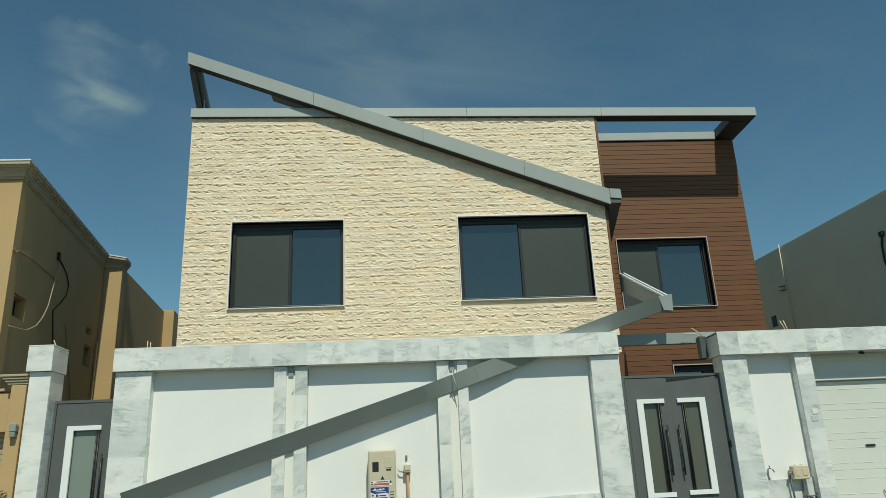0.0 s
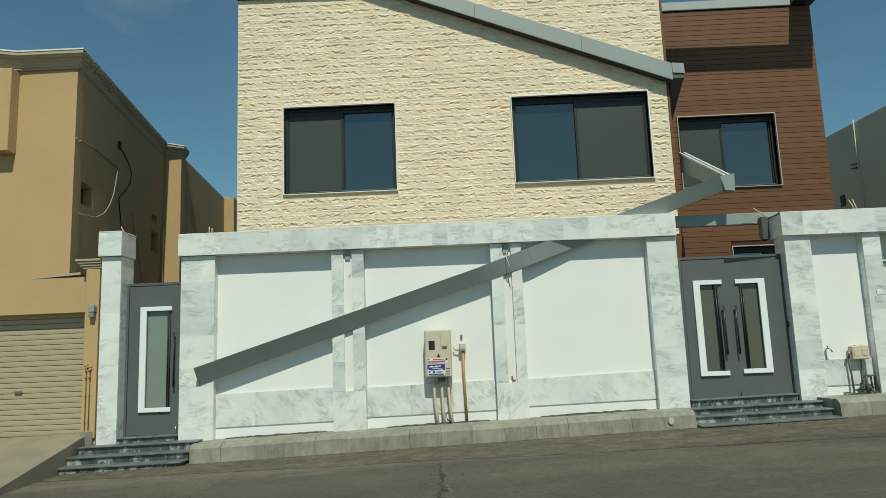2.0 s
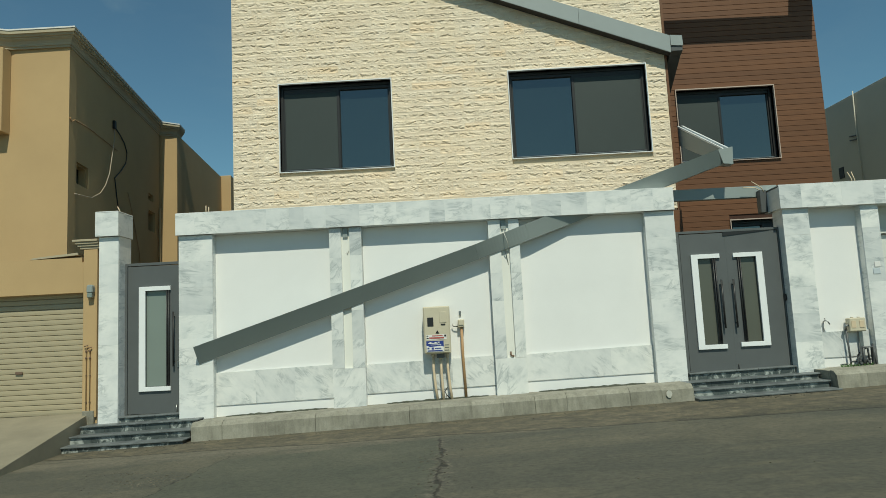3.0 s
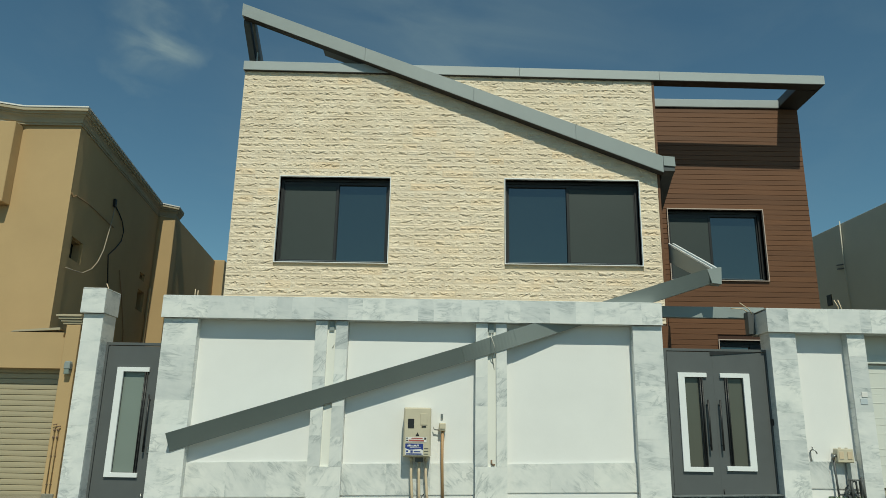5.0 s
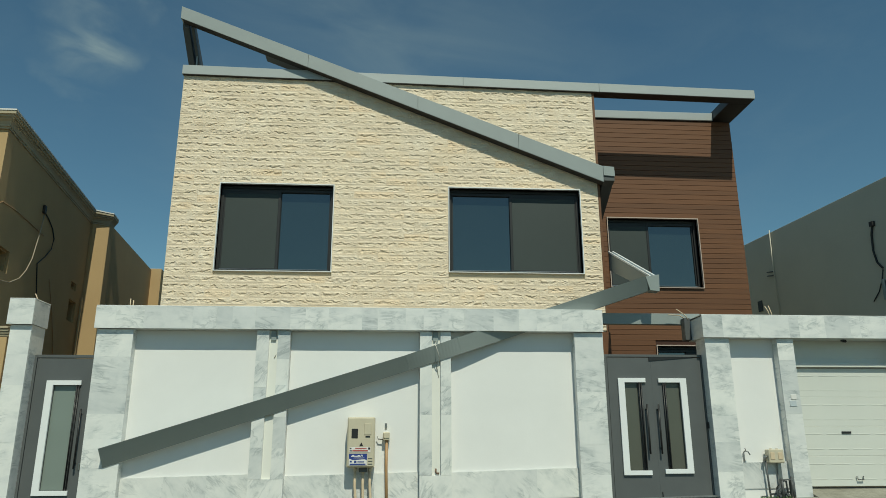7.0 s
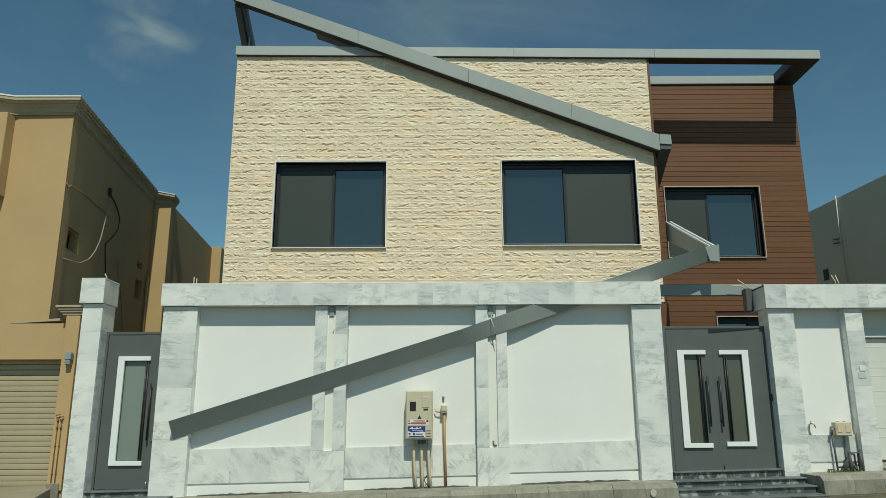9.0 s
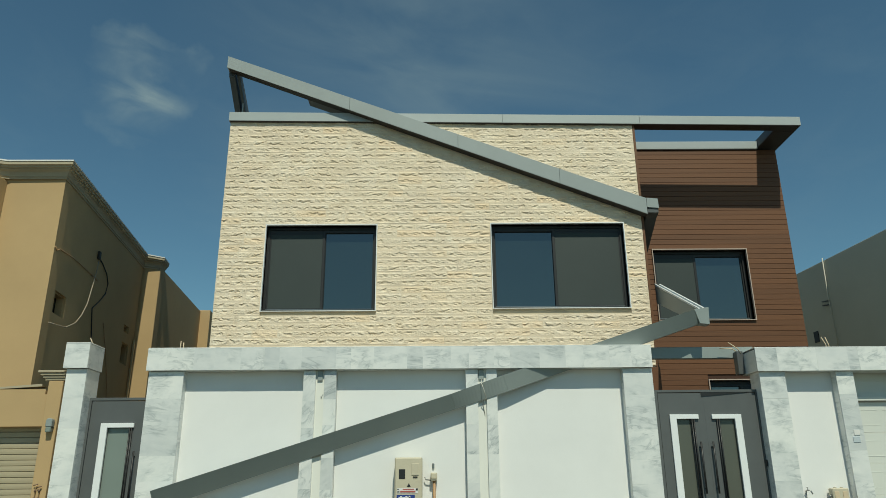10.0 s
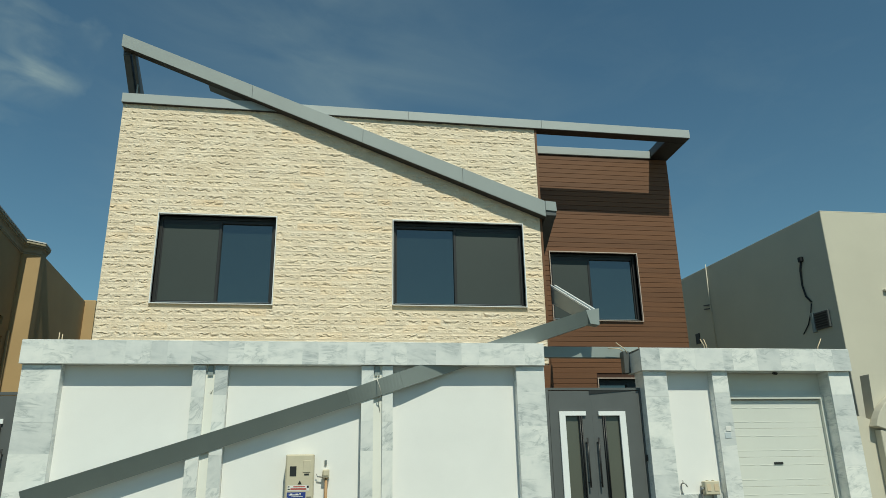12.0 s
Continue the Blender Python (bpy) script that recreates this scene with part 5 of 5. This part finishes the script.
for k in range(4):
    part("capital", box(-1.80 + 0.035 * k, -1.38, 0.20 + 0.02 * k, 0.52, 3.05 - 0.04 * k, 3.088 - 0.04 * k, 0.006), M_CORNICE, nb_wall, "stepped cream capital")
part("flashing", prism([(-2.55, 2.80), (-1.75, 2.845), (-1.75, 2.885), (-2.50, 2.83)], 0.296, 0.5), M_CORNICE, nb_wall)
part("footing", box(-1.62, -1.43, 0.235, 0.299, -0.2, 0.31, 0.01), M_KERB, nb_wall, "grey cement footing")

shutter = thing("roller_shutter", (-3.5, 0.45, 0.2), "beige steel roller shutter, closed, beside a tan pier", "shutter door")
sl = prism([(0.012, 0.0), (0.016, 0.005), (-0.003, 0.011), (-0.006, 0.045), (-0.005, 0.080), (0.006, 0.0865), (0.03, 0.0865), (0.03, 0.0)], -1.87, 1.87, "x")
slat_me = bpy.data.meshes.new("slat")
bmesh.ops.recalc_face_normals(sl, faces=sl.faces)
sl.to_mesh(slat_me)
sl.free()
slat_me.materials.append(M_SHUTTER)
for i in range(24):
    piece("slat", slat_me, (-3.53, 0.49, 0.15 + 0.0868 * i), shutter)
part("rail", box(-1.69, -1.651, 0.40, 0.53, 0.17, 2.218, 0.004), M_SHUTTER, shutter)
part("pull", box(-2.86, -2.74, 0.455, 0.473, 0.93, 0.975, 0.004), M_RUST, shutter, "small brown pull")

lamp = thing("wall_lamp", (-1.5, 0.27, 2.2), "small grey bulkhead lamp on the tan pier", "lamp")
part("housing", prism([(-1.53, 2.20), (-1.53, 2.30), (-1.515, 2.33), (-1.445, 2.33), (-1.43, 2.30), (-1.43, 2.20)], 0.16, 0.259, bev=0.012), M_GREY, lamp)
part("glass", box(-1.522, -1.438, 0.165, 0.25, 2.12, 2.199, 0.01), M_FROST, lamp)

pipes = thing("drain_pipes", (-1.52, 0.22, 0.3), "rust-stained tan pipes with elbows on the pier", "pipe")
for x, top in ((-1.56, 1.30), (-1.50, 1.27)):
    part("pipe", tube([(x, 0.249, 0.32), (x, 0.249, top), (x + 0.02, 0.23, top + 0.04)], 0.009, 8), M_TAN, pipes)
    for z in (0.44, 0.86):
        part("clip", box(x - 0.014, x + 0.014, 0.238, 0.259, z, z + 0.014, 0.002), M_RUST, pipes)
    for z in (1.13, 1.24):
        part("coupling", tube([(x, 0.242, z), (x, 0.242, z + 0.035)], 0.016, 8), M_RUST, pipes)
    part("valve", tube([(x - 0.03, 0.23, top + 0.035), (x + 0.035, 0.23, top + 0.05)], 0.008, 6), M_RUST, pipes)


def on_flank(points, off):
    """Points along the flank, given as distance from the street and height, a little off its face."""
    return [(NX + off - 0.135 * (y - 1.6), y, z) for y, z in points]


solo("cable", tube(on_flank([(3.96, 6.20), (4.30, 6.13), (4.64, 6.0), (4.82, 5.82), (4.74, 5.55), (4.41, 5.29), (4.02, 5.04), (4.13, 4.72), (4.32, 4.24), (4.72, 3.22)], 0.02), 0.013, 6), M_CABLE, "black cable looping down the tan wall", "cable")
pale = on_flank([(3.92, 6.09), (3.72, 5.74), (3.46, 5.31), (3.26, 4.95), (3.01, 4.65), (2.76, 4.43), (2.38, 4.26), (2.01, 4.23), (1.79, 4.23)], 0.0)
pale = [(x + 0.05 + 0.14 * math.sin(math.pi * k / 8), y, z) for k, (x, y, z) in enumerate(pale)]
solo("cable", tube(pale, 0.010, 6), M_CABLE_TAN, "pale cable swinging from the tan wall", "cable")
solo("cable", tube(on_flank([(1.62, 5.66), (1.70, 5.60), (1.85, 5.68), (2.57, 5.73), (3.42, 5.72), (4.18, 5.71)], 0.012), 0.010, 6), M_PIPE_BROWN, "thin brown cable pinned along the tan wall", "cable")
solo("cable", tube(on_flank([(4.90, 4.9), (5.3, 4.35), (5.75, 3.6), (5.9, 3.0)], 0.02), 0.011, 6), M_PIPE_BROWN, "thin brown cable slanting down the tan wall", "cable")
solo("cable_clamp", swing(box(NX + 0.002, NX + 0.06, 3.90, 4.01, 6.14, 6.32, 0.01)), M_CABLE, "black cable clamp on the tan wall", "clamp")
solo("drain_pipe", swing(tube([(NX + 0.04, 7.42, 0.3), (NX + 0.04, 7.42, 5.0)], 0.03, 8)), M_TAN, "tan painted downpipe on the wall", "pipe")

# ---- neighbouring house in cream render ----
nr = thing("house", (18.0, 7.0, 0.5), "plain cream rendered house with its flank in shade", "house")
def off_square(bm):
    """Swings what was drawn square into the line of this house's flank."""
    for v in bm.verts:
        if v.co.x < 20.0:
            v.co.x -= 0.084 * (v.co.y - 3.05)
    return bm


part("wall", off_square(box(15.84, 27.0, 3.05, 16.0, 0.5, 7.17, 0.01)), M_CREAM, nr)
part("parapet_cap", off_square(box(15.845, 26.99, 3.055, 15.99, 7.171, 7.20, 0.004)), M_CREAM, nr)
vent = part("vent", off_square(box(15.78, 15.838, 3.32, 3.77, 4.47, 4.87, 0.01)), M_DARKGREY, nr, "dark wall vent")
for i in range(6):
    part("slat", off_square(box(15.765, 15.779, 3.35, 3.74, 4.51 + 0.058 * i, 4.545 + 0.058 * i, 0.003)), M_BLACK, vent)
part("vent_frame", off_square(box(15.77, 15.838, 3.79, 3.88, 4.43, 4.90, 0.01)), M_GREY, nr)
part("vent_hole", off_square(box(15.82, 15.838, 8.55, 8.76, 5.05, 5.36)), M_BLACK, nr, "small dark opening")
w = part("window", wall_with_holes(17.08, 18.5, 4.05, 4.92, [(17.13, 18.45, 4.11, 4.87)], 3.0, 3.049), M_STICKER, nr, "white-framed window")
part("pane", box(17.13, 18.45, 3.03, 3.045, 4.11, 4.87), M_GLASS, w)
part("drip_ledge", box(17.05, 18.6, 2.97, 3.049, 5.25, 5.29, 0.004), M_CREAM, nr)
solo("cable", off_square(tube([(15.81, 3.89, 6.23), (15.81, 3.97, 6.0), (15.81, 4.0, 5.62), (15.81, 3.94, 5.33), (15.81, 3.80, 5.16)], 0.024, 6)), M_CABLE, "black cable on the shaded cream wall", "cable")
solo("cable", off_square(tube([(15.815, 3.81, 5.13), (15.815, 3.89, 4.90), (15.815, 4.03, 4.66), (15.815, 4.24, 4.47)], 0.014, 6)), M_CABLE, "thin black cable on the shaded cream wall", "cable")
solo("cable_clamp", off_square(box(15.76, 15.838, 3.83, 3.95, 6.18, 6.30, 0.01)), M_CABLE, "black cable clamp on the cream wall", "clamp")
solo("drain_pipe", off_square(tube([(15.8, 7.74, 7.26), (15.8, 7.78, 6.13), (15.8, 7.72, 4.5)], 0.014, 8)), M_CREAM, "cream downpipe on the shaded flank", "pipe")
for z in (5.97, 6.08):
    solo("pipe_stub", off_square(tube([(15.82, 7.80, z - 0.03), (15.78, 8.06, z)], 0.018, 6)), M_DARKGREY, "short dark pipe stub on the wall", "pipe")
nr_wall = thing("wall_cream", (18.0, 0.4, 0.4), "plain cream rendered garden wall next door", "wall", kind="structure")
part("wall", prism([(13.53, 0.2), (13.53, 2.22), (13.74, 2.22), (13.93, 2.16), (14.02, 2.16), (14.06, 2.95), (27.0, 2.95), (27.0, 0.2)], 0.32, 0.55), M_CREAM, nr_wall)
arc_out = [(14.75 + 0.93 * math.cos(a), 1.75 + 0.93 * math.sin(a)) for a in [math.pi * (0.9 - 0.8 * k / 16) for k in range(17)]]
arc_in = [(14.75 + 0.71 * math.cos(a), 1.75 + 0.71 * math.sin(a)) for a in [math.pi * (0.1 + 0.8 * k / 16) for k in range(17)]]
part("arch_moulding", prism(arc_out + arc_in, 0.13, 0.319, bev=0.01), M_CREAM, nr_wall, "raised cream arch moulding")
for x in (13.95, 15.43):
    part("jamb_moulding", box(x, x + 0.12, 0.16, 0.319, 0.25, 1.98, 0.01), M_CREAM, nr_wall, "raised cream jamb moulding")

# ---- board cladding ----
plank_bm = prism([(-0.016, 0.0), (-0.020, 0.004), (-0.020, 0.104), (-0.016, 0.1085), (0.0, 0.1085), (0.0, 0.0)], -0.5, 0.5, "x")
bmesh.ops.recalc_face_normals(plank_bm, faces=plank_bm.faces)
plank_me = bpy.data.meshes.new("plank")
plank_bm.to_mesh(plank_me)
plank_bm.free()
plank_me.materials.append(M_PLANK)
PITCH = 0.1137
for i in range(54):
    z = 2.40 + PITCH * i
    spans = [(8.83, 12.37)]
    for h in (BH, GH):
        if h[2] - PITCH < z < h[3] + 0.01:
            spans = [(8.83, h[0] - 0.016), (h[1] + 0.016, 12.37)]
    for a, b in spans:
        piece("plank", plank_me, ((a + b) / 2, BROWN_Y + 0.019, z), brown_wall, (b - a, 1, 1))

# ---- split stone blocks ----
COURSE = 0.1475


def block_mesh(seed, length):
    """A stone with flat drafted margins round a rock face that is broken away in ragged scoops."""
    rnd = random.Random(seed)
    nx, nz = max(12, int(length / 0.022)), 10
    h = COURSE - 0.002
    off = Vector((seed * 3.7, seed * 1.3, 0))
    low, high = rnd.uniform(0.06, 0.16), rnd.uniform(0.62, 0.86)
    scoops = []
    for _ in range(max(2, int(length * rnd.uniform(6.0, 12.0)))):
        scoops.append((rnd.uniform(0.03, length - 0.03), h * rnd.uniform(0.30, high), rnd.uniform(0.03, 0.11), rnd.uniform(0.010, 0.027), rnd.uniform(-0.9, 0.9), rnd.uniform(0.015, 0.045)))
    swell = rnd.uniform(0.004, 0.013)
    crest = rnd.uniform(0.60, 0.78)
    verts, faces = [], []
    for r in range(nz + 1):
        for i in range(nx + 1):
            u, v = i / nx, r / nz
            s = u * length
            z = h * v
            if 0 < r < nz:
                z += 0.0045 * noise.noise(off + Vector((s * 40, r * 1.7, 5.0)))
            inside = min(1.0, max(0.0, (v - low) / 0.12)) * min(1.0, max(0.0, (high + 0.10 - v) / 0.14)) * min(1.0, u * length / 0.03, (1 - u) * length / 0.03)
            rough = noise.noise(off + Vector((s * 16, z * 34, 2.0))) + 0.6 * noise.noise(off + Vector((s * 45, z * 80, 9.0)))
            top = crest + 0.22 * noise.noise(off + Vector((s * 9, 0.0, 4.0)))
            hump = (1 - v) / (1 - top) if v > top else (v - low) / (top - low)
            d = 0.013 + inside * (swell * max(0.0, 0.9 + 0.9 * noise.noise(off + Vector((s * 7, 3.0, 6.0)))) * max(0.0, hump) + 0.0095 * rough)
            for cs, cz, w, deep, slope, fall in scoops:
                e = abs(s - cs) / w
                if e < 1.0:
                    under = cz + slope * (s - cs) * 0.5 + 0.012 * noise.noise(off + Vector((s * 55, cz * 90, 1.0))) - z
                    if under > 0:
                        d -= inside * deep * (1 - e * e) * math.exp(-under / fall)
            verts.append(((u - 0.5) * length, -min(0.032, max(0.001, d)), min(h, max(0.0, z))))
    k = nx + 1
    for r in range(nz):
        for i in range(nx):
            a = r * k + i
            faces.append((a, a + 1, a + k + 1, a + k))
    ring = [i for i in range(k)] + [r * k + nx for r in range(1, nz + 1)] + [nz * k + i for i in range(nx - 1, -1, -1)] + [r * k for r in range(nz - 1, 0, -1)]
    back = len(verts)
    for q in ring:
        x, y, z = verts[q]
        verts.append((x, 0.02, z))
    m = len(ring)
    for q in range(m):
        faces.append((ring[q], back + q, back + (q + 1) % m, ring[(q + 1) % m]))
    return verts, faces


LENGTHS = (0.30, 0.40, 0.50, 0.62)
BLOCKS = {}
for li, length in enumerate(LENGTHS):
    for s in range(9):
        BLOCKS[li, s] = block_mesh(100 + li * 10 + s, length)
BLOCK_MESH = {}
for key, (verts, faces) in BLOCKS.items():
    me = bpy.data.meshes.new("brick")
    me.from_pydata(verts, [], faces)
    me.update()
    me.materials.append(M_STONE)
    BLOCK_MESH[key] = me

rnd = random.Random(11)
laid = []
for row in range(int((SZ1 - 3.55) / COURSE) + 1):
    z = SZ1 - (row + 1) * COURSE
    spans = [(SX0 - 0.004, SX1)]
    for h in WINDOWS:
        if h[2] - 0.022 < z + COURSE - 0.02 and z + 0.02 < h[3] + 0.012:
            spans = [t for a, b in spans for t in ((a, min(b, h[0] - 0.018)), (max(a, h[1] + 0.018), b)) if t[1] - t[0] > 0.04 and (t[1] <= h[0] or t[0] >= h[1])]
    for a, b in spans:
        x = a
        while x < b - 0.001:
            li = rnd.choice((0, 1, 1, 2, 2, 2, 3))
            w = LENGTHS[li]
            if b - x - w < 0.22:
                w = b - x
                li = min(range(4), key=lambda q: abs(LENGTHS[q] - w))
            lo, hi = z, z + COURSE
            for h in WINDOWS:
                if x + w > h[0] and x < h[1]:
                    if lo < h[2] - 0.022 < hi:
                        hi = h[2] - 0.024
                    if lo < h[3] + 0.012 < hi:
                        lo = h[3] + 0.014
            laid.append((li, rnd.randrange(9), x + w / 2, lo + 0.002, (w - 0.0015) / LENGTHS[li], (hi - lo) / COURSE, rnd.uniform(-0.004, 0.002)))
            x += w
laid.sort(key=lambda q: q[3])
rest_v, rest_f = [], []
for n, (li, s, x, z, sx, sz, dy) in enumerate(laid):
    if n < 300:
        piece("brick", BLOCK_MESH[li, s], (x, HOUSE_Y + 0.002 + dy, z), stone_wall, (sx, 1, sz))
    else:
        at = len(rest_v)
        verts, faces = BLOCKS[li, s]
        rest_v += [(vx * sx + x, vy + HOUSE_Y + 0.002 + dy, vz * sz + z) for vx, vy, vz in verts]
        rest_f += [tuple(at + i for i in f) for f in faces]
origin = BASE[stone_wall.name]
me = bpy.data.meshes.new("stonework")
me.from_pydata([tuple(Vector(v) - origin) for v in rest_v], [], rest_f)
me.update()
me.materials.append(M_STONE_REST)
ob = new("stonework", me)
ob.parent = stone_wall
tagged(ob, "cream split-faced stone blocks", kind="stuff")

# ---- marble slabs of the garden walls ----
for me, at, parent in TILES:
    piece("tile", me, at, parent)
